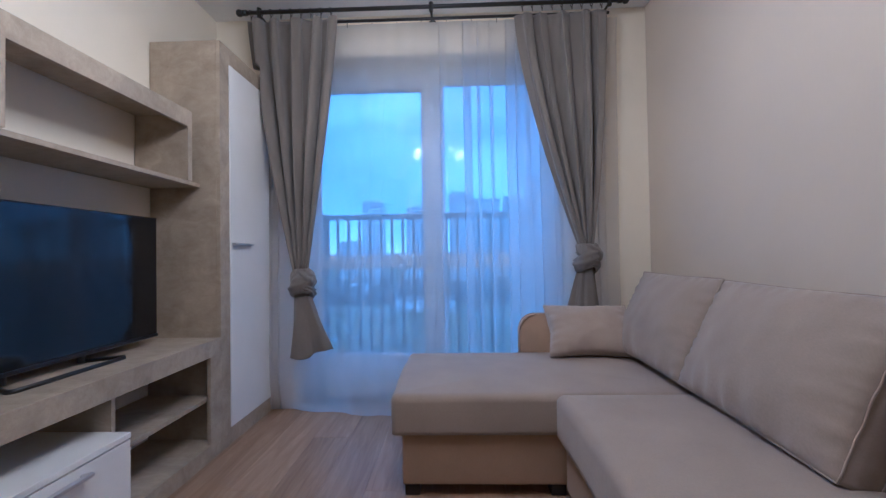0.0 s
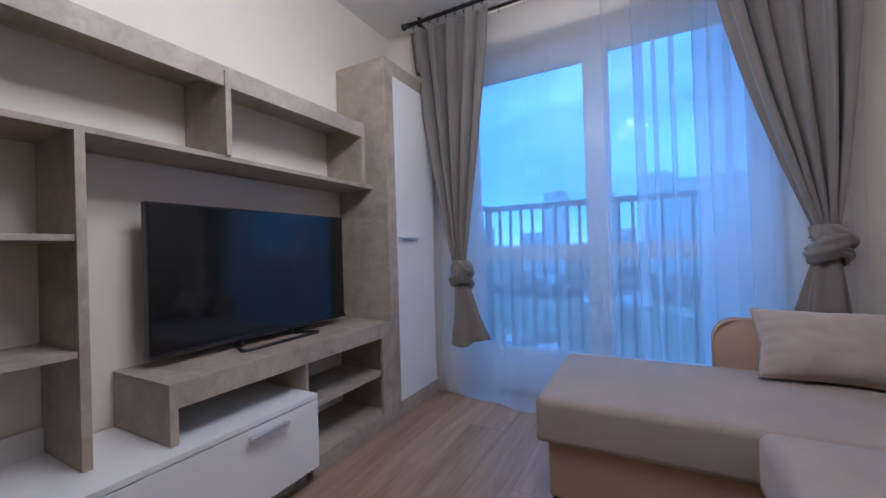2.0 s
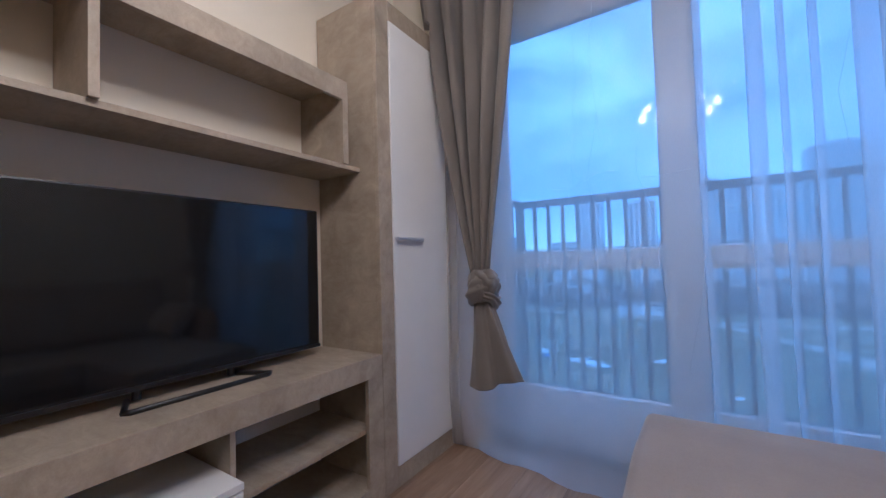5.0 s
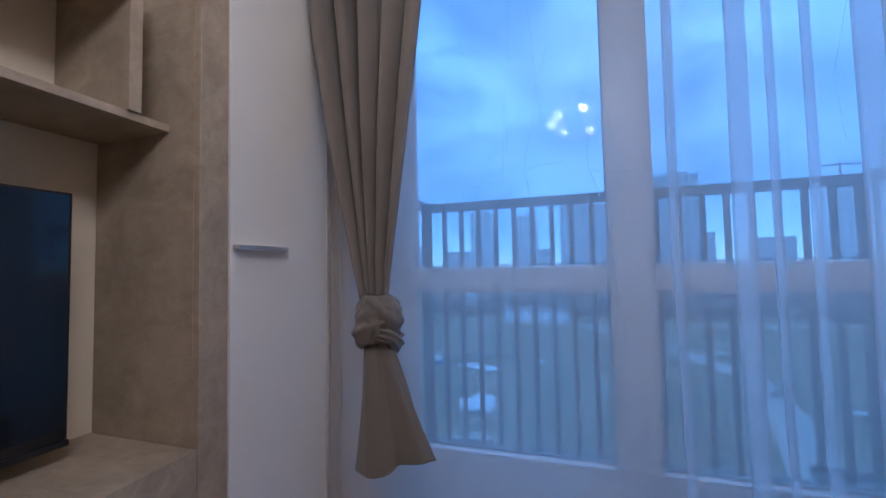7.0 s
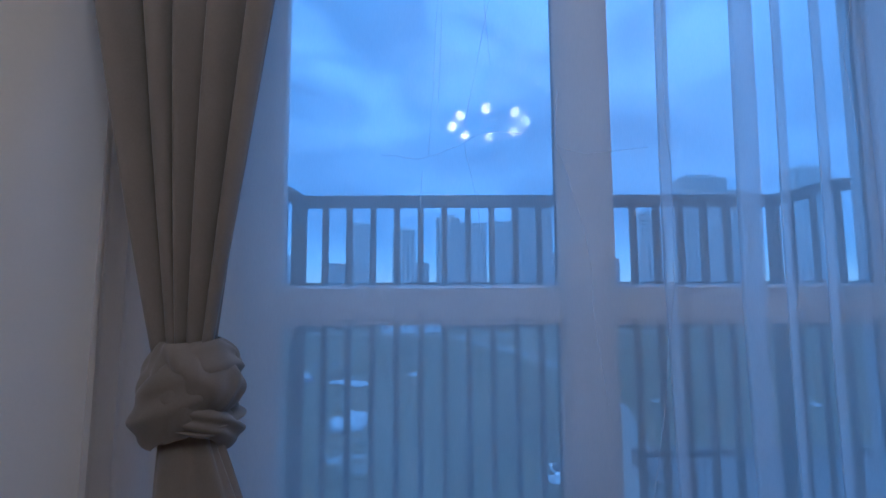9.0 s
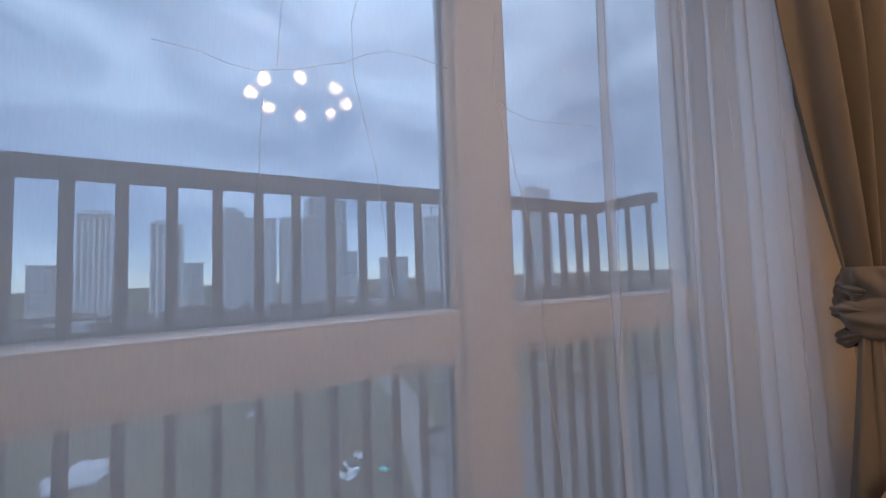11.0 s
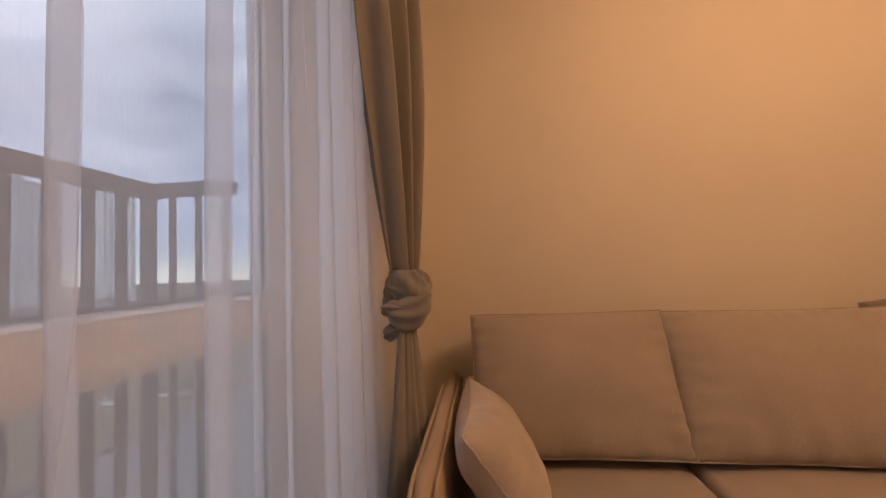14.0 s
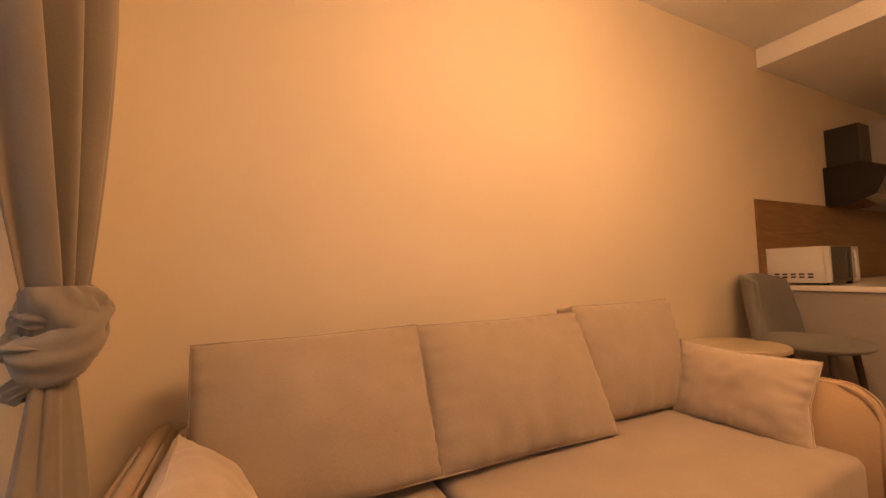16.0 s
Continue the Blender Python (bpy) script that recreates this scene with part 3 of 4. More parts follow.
def sheer_plan():
    """The curtain's line seen from above: gentle waves with Z-folds."""
    pts, x = [], -1.0
    for i, (c, w) in enumerate(FOLDS):
        d = 0.012 * (i % 3 - 1) if w > 0.1 else 0.0
        while x < c + w / 2 - 0.004:
            pts.append((x, 0.004 * math.sin(21 * x) + 0.002 * math.sin(57 * x)))
            x += 0.014
        n = 6 if w < 0.1 else 12
        q = min(1.0, w / 0.10) ** 1.5
        for k in range(1, n + 1):
            pts.append((c + w / 2 - w * k / n, d + q * (0.014 - 0.028 * k / n + 0.006 * math.sin(math.pi * k / n))))
        for k in range(1, n + 1):
            pts.append((c - w / 2 + w * k / n, d * (1 - k / n) + q * (-0.014 + 0.014 * k / n - 0.009 * math.sin(math.pi * k / n))))
        x = c + w / 2 + 0.010
    pts.append((1.18, 0.0))
    return pts


PLAN = sheer_plan()


def sheer_depth(z):
    return 2.632 + 0.030 * math.sin(math.pi * min(1, max(0, z) / 2.45)) ** 0.8


def sheer_at(i, z):
    x, dy = PLAN[i]
    v = z / 2.45
    sway = 0.010 * math.sin(4.1 * v + 2.3 * x) + 0.006 * math.sin(9.0 * v + 7 * x)
    trail = max(0.0, 1 - z / 0.35) ** 2 * (0.045 - 0.13 * min(1.0, max(0.0, (x + 0.9) / 0.7)) + 0.012 * math.sin(19 * x))
    return (x + sway * (1 - v), sheer_depth(z) + trail + dy * (0.6 + 0.4 * (1 - v)) + 0.008 * math.sin(3 * x + 5 * v), z)


sheer = thing("sheer_curtain", (0.05, 2.63, RZ), "thin white sheer curtain covering the whole window", "sheer curtain")
N = len(PLAN) - 1
part("voile", sheet(bmesh.new(), lambda u, v: sheer_at(round(u * N), 0.006 + (RZ - 0.05 - 0.006) * (1 - v) + (0.006 * math.sin(PLAN[round(u * N)][0] * 60) if v == 0 else 0)), N, 60), M_VOILE, sheer, "translucent white voile", True)
part("hem", sheet(bmesh.new(), lambda u, v: (lambda p: (p[0], p[1] - 0.003, p[2]))(sheer_at(round(u * N), 0.008 + 0.05 * v)), N, 2), M_VOILE, sheer, "doubled white hem", True)
part("heading", sheet(bmesh.new(), lambda u, v: (lambda p: (p[0], p[1] - 0.004, p[2]))(sheer_at(round(u * N), RZ - 0.09 + 0.045 * v)), N, 3), M_VOILE, sheer, "gathered white heading tape", True)
for k in range(14):
    x = -0.95 + k * 0.155
    part("hook", tube(bmesh.new(), [(x, 2.63, RZ - 0.012), (x, 2.63, RZ - 0.06)], 0.002, 6), M_IRON, sheer)


def crease(points):
    """A pressed fold line in the voile: a narrow doubled strip along x, z points."""
    cb = bmesh.new()
    dense = []
    for (xa, za), (xb, zb) in zip(points, points[1:]):
        n = max(2, int(math.hypot(xb - xa, zb - za) / 0.03))
        dense += [(xa + (xb - xa) * k / n, za + (zb - za) * k / n) for k in range(n)]
    dense.append(points[-1])
    prev = None
    for i, (x, z) in enumerate(dense):
        x2, z2 = dense[min(i + 1, len(dense) - 1)]
        x1, z1 = dense[max(i - 1, 0)]
        d = Vector((x2 - x1, z2 - z1)).normalized()
        s = Vector((-d.y, d.x)) * 0.0007
        v = z / 2.45
        y = sheer_depth(z) + 0.008 * math.sin(3 * x + 5 * v) - 0.006
        pair = [cb.verts.new((x + s.x, y, z + s.y)), cb.verts.new((x, y - 0.0012, z)), cb.verts.new((x - s.x, y, z - s.y))]
        if prev:
            cb.faces.new((prev[0], prev[1], pair[1], pair[0]))
            cb.faces.new((prev[1], prev[2], pair[2], pair[1]))
        prev = pair
    part("crease", cb, M_VOILE, sheer)


crease([(-0.466, 1.232), (-0.434, 1.231), (-0.411, 1.225), (-0.390, 1.224), (-0.354, 1.234), (-0.329, 1.245), (-0.308, 1.252), (-0.285, 1.267), (-0.260, 1.277), (-0.228, 1.279), (-0.186, 1.275)])
crease([(-0.113, 1.363), (-0.118, 1.304), (-0.118, 1.251), (-0.107, 1.225), (-0.095, 1.188), (-0.088, 1.154), (-0.080, 1.133)])
crease([(-0.118, 1.251), (-0.092, 1.240), (-0.060, 1.234), (-0.008, 1.238), (0.062, 1.245)])
crease([(-0.080, 1.133), (-0.065, 1.071), (-0.055, 1.000), (-0.055, 0.930), (-0.046, 0.847), (-0.033, 0.748)])
crease([(-0.346, 1.654), (-0.351, 1.568), (-0.357, 1.497), (-0.362, 1.370), (-0.372, 1.232)])
crease([(-0.226, 1.638), (-0.254, 1.528), (-0.277, 1.405), (-0.300, 1.296), (-0.299, 1.241), (-0.277, 1.145), (-0.261, 1.012)])
crease([(0.097, 1.594), (0.099, 1.514), (0.098, 1.448)])
crease([(0.098, 1.448), (0.097, 1.292), (0.106, 1.215), (0.106, 1.102), (0.103, 0.978), (0.072, 0.737), (0.027, 0.499)])
crease([(-0.384, 1.199), (-0.387, 1.155), (-0.388, 1.112)])
crease([(-0.250, 2.012), (-0.277, 1.767), (-0.247, 1.414)])
crease([(-0.336, 1.893), (-0.340, 1.614), (-0.353, 1.319)])
crease([(0.315, 1.735), (0.314, 1.561), (0.319, 1.354), (0.318, 1.167)])
crease([(0.503, 1.677), (0.471, 1.506), (0.456, 1.428), (0.473, 1.263)])


# ---------------------------------------------------------------- corner sofa
def cushion_bm(w, h, t, edge, seed, bulge=2.3, wrinkle=0.008, corner=0.12):
    """A stuffed cushion, wide along X and tall along Z, facing -Y, centred on the origin."""
    rng = random.Random(seed)
    p = [rng.uniform(0, 6.28) for _ in range(8)]
    bm = bmesh.new()
    n, m = 44, 34

    def face(side):
        def fn(u, v):
            a, b = 2 * u - 1, 2 * v - 1
            fat = ((1 - abs(a) ** bulge) * (1 - abs(b) ** bulge)) ** 0.55
            x = a * w / 2 * (1 - corner * 0.30 * (1 - abs(b)) * abs(a) ** 6)
            z = b * h / 2 * (1 - corner * 0.30 * (1 - abs(a)) * abs(b) ** 6)
            wr = wrinkle * (0.9 * noise.noise((1.6 * a + p[0], 1.6 * b + p[1], side)) + 0.45 * noise.noise((4.2 * a + p[2], 3.1 * b, side))) * fat
            low = max(0, -b - 0.35) * (1 - abs(a) ** 4)
            r = wrinkle * (1.3 * math.sin(17 * a + 2.5 * math.sin(3 * a + p[3])) * low + 0.9 * math.sin(21 * b + p[4]) * max(0, abs(a) - 0.6)) * fat ** 0.5
            near = max(abs(a), abs(b))
            along = b * h if abs(a) > abs(b) else a * w
            pucker = 0.0035 * math.sin(along * 105 + 3 * math.sin(along * 23 + p[5]) + p[6]) * max(0, 1 - abs(near - 0.93) / 0.13)
            return (x, side * (edge / 2 + (t - edge) / 2 * fat + wr + r + pucker), z)
        return fn

    grids = []
    for side in (-1, 1):
        fn = face(side)
        grids.append([[bm.verts.new(fn(i / n, j / m)) for i in range(n + 1)] for j in range(m + 1)])
    for g in grids:
        for j in range(m):
            for i in range(n):
                bm.faces.new((g[j][i], g[j][i + 1], g[j + 1][i + 1], g[j + 1][i]))
    rim = [(0, i) for i in range(n)] + [(j, n) for j in range(m)] + [(m, n - i) for i in range(n)] + [(m - j, 0) for j in range(m)]
    for (j, i), (j2, i2) in zip(rim, rim[1:] + rim[:1]):
        bm.faces.new((grids[0][j][i], grids[0][j2][i2], grids[1][j2][i2], grids[1][j][i]))
    outline = [tuple(grids[0][j][i].co) for j, i in rim[::2]]
    outline2 = [tuple(grids[1][j][i].co) for j, i in rim[::2]]
    return bm, outline, outline2


def cushion(name, w, h, t, edge, m, mat, label, category, group, seed, **kw):
    """A loose cushion as a thing with its cover and piping, at the pose m."""
    bm, o1, o2 = cushion_bm(w, h, t, edge, seed, **kw)
    at = m.translation.copy()
    th = thing(name, at, label, category, group)
    bmesh.ops.transform(bm, matrix=m, verts=list(bm.verts))
    part("cover", bm, mat, th, "", True)
    for o in (o1, o2) if edge > 0.03 else (o1,):
        pts = [m @ Vector(q) for q in o]
        part("piping", tube(bmesh.new(), pts + pts[:1], 0.0026, 6, False), mat, th, "", True)
    return th


sofa = thing("corner_sofa", (0.7, 1.55, 0), "taupe fabric corner sofa with a chaise by the window", "sofa")


def soft_box(lo, hi, r=0.03, puff=0.0, seed=0):
    """A padded block with rounded edges and a slightly crowned, uneven top."""
    bm = bmesh.new()
    add_box(bm, lo, hi)
    bmesh.ops.bevel(bm, geom=list(bm.edges), offset=r, segments=4, profile=0.55, affect="EDGES")
    bmesh.ops.triangulate(bm, faces=[f for f in bm.faces if len(f.verts) > 4])
    if puff:
        bm.free()
        bm = bmesh.new()
        nx, ny = 28, 28
        cx, cy = (lo[0] + hi[0]) / 2, (lo[1] + hi[1]) / 2
        rows = []
        ring = [(0.0, lo[2]), (0.0, lo[2] + r * 0.5), (0.0, hi[2] - r)] + [(r * (1 - math.cos(k * math.pi / 8)), hi[2] - r + r * math.sin(k * math.pi / 8)) for k in range(1, 5)]

        def rim(inset):
            p = []
            x0, x1, y0, y1 = lo[0] + inset, hi[0] - inset, lo[1] + inset, hi[1] - inset
            q = max(0.004, r * 0.9 - inset)
            for qx, qy, a0 in ((x1 - q, y0 + q, -90), (x1 - q, y1 - q, 0), (x0 + q, y1 - q, 90), (x0 + q, y0 + q, 180)):
                for k in range(5):
                    an = radians(a0 + k * 22.5)
                    p.append((qx + q * math.cos(an), qy + q * math.sin(an)))
                nxt = {-90: (x1, y1 - q), 0: (x0 + q, y1), 90: (x0, y0 + q), 180: (x1 - q, y0)}[a0]
                last = p[-1]
                for k in range(1, 12):
                    p.append((last[0] + (nxt[0] - last[0]) * k / 12, last[1] + (nxt[1] - last[1]) * k / 12))
            return p

        for inset, z in ring:
            rows.append([bm.verts.new((x + 0.004 * math.sin(9 * y + seed), y, z)) for x, y in rim(inset)])
        for f in (0.9, 0.75, 0.55, 0.35, 0.15):
            rows.append([bm.verts.new((cx + (v.co.x - cx) * f, cy + (v.co.y - cy) * f, hi[2] + puff * (1 - f ** 2.4) + 0.003 * math.sin(11 * v.co.x * f + seed) * math.sin(13 * v.co.y * f))) for v in rows[len(ring) - 1]])
        for p, q in zip(rows, rows[1:]):
            for k in range(len(p)):
                bm.faces.new((p[k], p[(k + 1) % len(p)], q[(k + 1) % len(p)], q[k]))
        bm.faces.new(rows[-1])
        bm.faces.new(rows[0][::-1])
    return bm


# base and arms take the upholstery copy tinted by lamp light
part("base", soft_box((0.58, 0.55, 0.045), (1.37, 1.775, 0.262), 0.012), M_SOFA_LAMPLIT, sofa, "", True)
part("chaise_base", soft_box((-0.06, 1.80, 0.045), (1.37, 2.462, 0.252), 0.012), M_SOFA_LAMPLIT, sofa, "storage base of the chaise", True)
part("seat_cushion", soft_box((0.545, 0.58, 0.262), (1.22, 1.775, 0.418), 0.035, 0.016, 1), M_SOFA, sofa, "", True)
part("chaise_cushion", soft_box((-0.105, 1.780, 0.252), (1.22, 2.462, 0.408), 0.030, 0.012, 4), M_SOFA, sofa, "", True)
part("back_frame", soft_box((1.22, 0.47, 0.045), (1.375, 2.463, 0.60), 0.03), M_SOFA, sofa, "", True)


def arm_bm(y0, y1, x0, x1, top):
    """An armrest slab whose front upper corner is rounded."""
    bm = bmesh.new()
    prof = [(x0, 0.045), (x0, top - 0.09)] + [(x0 + 0.09 - 0.09 * math.cos(k * math.pi / 12), top - 0.09 + 0.09 * math.sin(k * math.pi / 12)) for k in range(1, 7)] + [(x1, top), (x1, 0.045)]
    a = [bm.verts.new((x, y0, z)) for x, z in prof]
    b = [bm.verts.new((x, y1, z)) for x, z in prof]
    bm.faces.new(a)
    bm.faces.new(b[::-1])
    for k in range(len(prof)):
        q = (k + 1) % len(prof)
        bm.faces.new((a[k], b[k], b[q], a[q]))
    bmesh.ops.bevel(bm, geom=[e for e in bm.edges if abs(e.verts[0].co.y - e.verts[1].co.y) < 1e-5], offset=0.014, segments=3, affect="EDGES")
    return bm


for y0, y1 in ((2.465, 2.522), (0.485, 0.545)):
    ar = part("armrest", arm_bm(y0, y1, 0.525, 1.37, 0.612), M_SOFA_LAMPLIT, sofa, "rounded fabric armrest", True)
    for y in (y0 + 0.004, y1 - 0.004):
        pts = [(0.525, y, 0.06), (0.525, y, 0.52)] + [(0.615 - 0.09 * math.cos(k * math.pi / 12), y, 0.522 + 0.09 * math.sin(k * math.pi / 12)) for k in range(1, 7)] + [(1.21, y, 0.612)]
        part("piping", tube(bmesh.new(), pts, 0.004, 6), M_SOFA_LAMPLIT, ar, "", True)
for x, y in ((-0.02, 1.84), (-0.02, 2.42), (0.63, 0.60), (0.56, 1.84), (1.32, 0.60), (1.32, 2.42), (1.32, 1.6)):
    part("foot", box_bm((x - 0.03, y - 0.03, 0.0), (x + 0.03, y + 0.03, 0.046), 0.004), M_BLACK, sofa, "short black foot")

for y, w, twist, dx, dz, tilt, sd in ((2.10, 0.625, 0, 0.0, 0.0, 24, 11), (1.46, 0.675, -3, -0.015, -0.004, 25, 12), (0.85, 0.555, -3, 0.015, 0.012, 13, 13)):
    m_c = pose(1.155 + dx, y, 0.630 + dz, 0, 0, -90 + twist) @ pose(0, 0, 0, -tilt, 0, 0)
    cushion("back_cushion", w, 0.44, 0.235, 0.09, m_c, M_SOFA, "taupe fabric back cushion leaning on the sofa", "cushion", "sofa back cushions", sd, bulge=2.0, wrinkle=0.010, corner=0.07)
cushion("throw_pillow", 0.45, 0.29, 0.17, 0.012, pose(0.87, 2.345, 0.545, -34, 1, 0), M_PILLOW, "sand-coloured throw pillow against the window-side armrest", "pillow", "throw pillows", 21, wrinkle=0.012, corner=0.35)
cushion("throw_pillow", 0.45, 0.30, 0.13, 0.012, pose(0.86, 0.64, 0.548, 18, -2, 5) @ pose(0, 0, 0, 0, 0, 180), M_PILLOW, "sand-coloured throw pillow against the kitchen-side armrest", "pillow", "throw pillows", 22, wrinkle=0.012, corner=0.35)

# ---------------------------------------------------------------- kitchen end
table = thing("side_table", (1.175, 0.01, 0), "small round pale side table beside the sofa", "side table")
part("tabletop", tube(bmesh.new(), [(1.175, 0.01, 0.578), (1.175, 0.01, 0.582), (1.175, 0.01, 0.598), (1.175, 0.01, 0.602)], [0.205, 0.212, 0.212, 0.207], 48), M_TABLE, table)
for k in range(3):
    an = k * 2.0944 + 0.4
    part("leg", tube(bmesh.new(), [(1.175 + 0.17 * math.cos(an), 0.01 + 0.17 * math.sin(an), 0.0), (1.175 + 0.11 * math.cos(an), 0.01 + 0.11 * math.sin(an), 0.578)], [0.010, 0.016], 10), M_LEG, table, "dark tapered leg")

chair = thing("upholstered_chair", (1.05, -0.40, 0), "grey buttoned fabric counter chair with dark wooden legs", "chair")


def chair_seat(u, v):
    a, b = 2 * math.pi * u, v
    r = 0.232 * max(0.0, math.sin(math.pi * b)) ** 0.45
    x = 1.04 + 1.05 * r * math.cos(a)
    return (x, -0.40 + r * math.sin(a), 0.625 - 0.085 * b + 0.05 * max(0, x - 1.08))


part("seat", sheet(bmesh.new(), chair_seat, 48, 24, True), M_CHAIR, chair, "", True)


def chair_back(u, v):
    a = (u - 0.5) * 2.3
    h = v
    w = 0.225 * (1 - 0.20 * h ** 2)
    x = 1.085 + 0.17 * math.cos(a) * (0.9 + 0.1 * h) + 0.06 * h - 0.02 * abs(math.sin(a)) * h
    return (x, -0.40 + w * math.sin(a) / math.sin(1.15), 0.57 + 0.385 * h - 0.05 * abs(math.sin(a)) ** 3 * h)


part("backrest", sheet(bmesh.new(), chair_back, 30, 18), M_CHAIR, chair, "curved buttoned backrest", True, 0.05)
for bu, bv in ((0.36, 0.35), (0.64, 0.35), (0.5, 0.52), (0.36, 0.70), (0.64, 0.70)):
    bx, by, bz = chair_back(bu, bv)
    part("button", ball(bmesh.new(), (bx - 0.026, by, bz), 0.010, 1, (0.6, 1, 1)), M_CHAIR, chair)
for sx, sy in ((0.86, -0.58), (0.86, -0.22), (1.24, -0.58), (1.24, -0.22)):
    tx, ty = 1.04 + (sx - 1.04) * 0.7, -0.40 + (sy + 0.40) * 0.7
    part("leg", tube(bmesh.new(), [(sx, sy, 0.0), (tx, ty, 0.57)], [0.010, 0.018], 10), M_LEG, chair, "dark tapered wooden leg")

unit = thing("kitchen_base_cabinet", (1.1, -1.9, 0), "grey kitchen base cabinet run against the wall", "cabinet")
part("side_panel", box_bm((0.81, -0.772, 0.0), (XR - 0.004, -0.752, 0.840), 0.001), M_CAB, unit)
part("body", box_bm((0.83, YB + 0.004, 0.09), (XR - 0.004, -0.772, 0.840), 0.001), M_CAB, unit)
part("plinth", box_bm((0.87, YB + 0.004, 0.0), (XR - 0.004, -0.772, 0.09)), M_BLACK, unit)
for k in range(4):
    y1 = -0.776 - k * 0.62
    dd = part("door", box_bm((0.81, max(YB + 0.006, y1 - 0.614), 0.10), (0.829, y1, 0.834), 0.001), M_CAB, unit)
    part("handle", box_bm((0.795, y1 - 0.40, 0.78), (0.809, y1 - 0.24, 0.79), 0.002), M_CHROME, dd)
tagged(part("worktop", box_bm((0.78, YB + 0.004, 0.841), (XR - 0.004, -0.735, 0.872), 0.003), M_TOP), "pale kitchen worktop along the wall", "worktop")
tagged(part("backsplash", box_bm((XR - 0.018, YB + 0.004, 0.874), (XR - 0.002, -0.70, 1.437), 0.001), M_PANEL), "brown wood-grain backsplash panel above the worktop", "backsplash")

micro = thing("microwave", (1.215, -0.95, 0.884), "silver microwave oven standing on the kitchen worktop", "microwave")
part("body", box_bm((1.085, -1.17, 0.887), (1.375, -0.765, 1.107), 0.004), M_STEEL, micro)
part("door", box_bm((1.063, -1.07, 0.89), (1.084, -0.79, 1.104), 0.003), M_OVEN, micro, "dark glass door")
part("door_frame", box_bm((1.061, -0.789, 0.89), (1.085, -0.766, 1.104), 0.002), M_STEEL, micro)
part("control_panel", box_bm((1.063, -1.168, 0.89), (1.084, -1.073, 1.104), 0.002), M_STEEL, micro)
part("handle", tube(bmesh.new(), [(1.05, -1.06, 0.912), (1.045, -1.06, 0.932), (1.045, -1.06, 1.062), (1.05, -1.06, 1.082)], 0.007, 8), M_CHROME, micro, "", True)
for i in range(5):
    for j in range(2):
        part("vent_slot", box_bm((1.335 - i * 0.042 - 0.026, -0.7655, 0.917 + j * 0.018), (1.335 - i * 0.042, -0.764, 0.927 + j * 0.018)), M_BLACK, micro)
for x in (1.105, 1.335):
    for y in (-1.14, -0.82):
        part("foot", box_bm((x - 0.012, y - 0.012, 0.872), (x + 0.012, y + 0.012, 0.888)), M_BLACK, micro)

hood = thing("cooker_hood", (1.25, -1.85, 1.42), "black angled cooker hood mounted on the wall", "cooker hood")
part("chimney", box_bm((1.19, -1.98, 1.742), (XR - 0.002, -1.79, 2.045), 0.003), M_IRON, hood)


def prism(profile, y0, y1):
    bm = bmesh.new()
    a = [bm.verts.new((x, y0, z)) for x, z in profile]
    b = [bm.verts.new((x, y1, z)) for x, z in profile]
    bm.faces.new(a)
    bm.faces.new(b[::-1])
    for k in range(len(a)):
        q = (k + 1) % len(a)
        bm.faces.new((a[k], b[k], b[q], a[q]))
    return bm


part("visor", prism([(XR - 0.002, 1.425), (1.27, 1.425), (1.11, 1.49), (1.03, 1.67), (1.17, 1.74), (XR - 0.002, 1.74)], -2.10, -1.72), M_OVEN, hood, "slanted black glass visor")
cup = thing("wall_cabinet", (1.23, -2.5, 1.44), "beige kitchen wall cabinet beside the hood", "cabinet")
part("body", box_bm((1.09, -2.9, 1.44), (XR - 0.002, -2.16, 2.12), 0.002), M_CAB, cup)
for y in (-2.9, -2.53):
    part("door", box_bm((1.07, y + 0.002, 1.442), (1.089, y + 0.366, 2.118), 0.002), M_CAB, cup)

# ---------------------------------------------------------------- balcony
structure("balcony_floor", box_bm((-1.3, YW + 0.35, -0.16), (1.3, 3.40, 0.0), 0.01), M_SLAB, "narrow concrete balcony slab outside the window", "balcony")
rail = thing("balcony_railing", (0.0, 3.30, 0.0), "dark grey metal balcony railing with upright bars", "railing")
RX0, RX1, RY, RT = -0.855, 0.88, 3.325, 1.29
part("top_rail", box_bm((RX0 - 0.025, RY - 0.025, RT - 0.04), (RX1 + 0.025, RY + 0.025, RT), 0.004), M_RAIL, rail)
part("bottom_rail", box_bm((RX0 - 0.02, RY - 0.015, 0.10), (RX1 + 0.02, RY + 0.015, 0.13), 0.003), M_RAIL, rail)
for x in (RX0, RX1):
    part("post", box_bm((x - 0.015, RY - 0.015, 0.0), (x + 0.015, RY + 0.015, RT - 0.04), 0.003), M_RAIL, rail)
    part("side_rail", box_bm((x - 0.022, YW + 0.35, RT - 0.038), (x + 0.022, RY - 0.026, RT - 0.002), 0.003), M_RAIL, rail)
    part("side_bottom_rail", box_bm((x - 0.014, YW + 0.35, 0.10), (x + 0.014, RY - 0.016, 0.13), 0.003), M_RAIL, rail)
    for y in (3.09, 3.17, 3.25):
        part("baluster", box_bm((x - 0.007, y - 0.007, 0.13), (x + 0.007, y + 0.007, RT - 0.038), 0.002), M_RAIL, rail)
nb = 20
for k in range(1, nb):
    x = RX0 + (RX1 - RX0) * k / nb
    part("baluster", box_bm((x - 0.0105, RY - 0.009, 0.13), (x + 0.0105, RY + 0.009, RT - 0.04), 0.002), M_RAIL, rail)

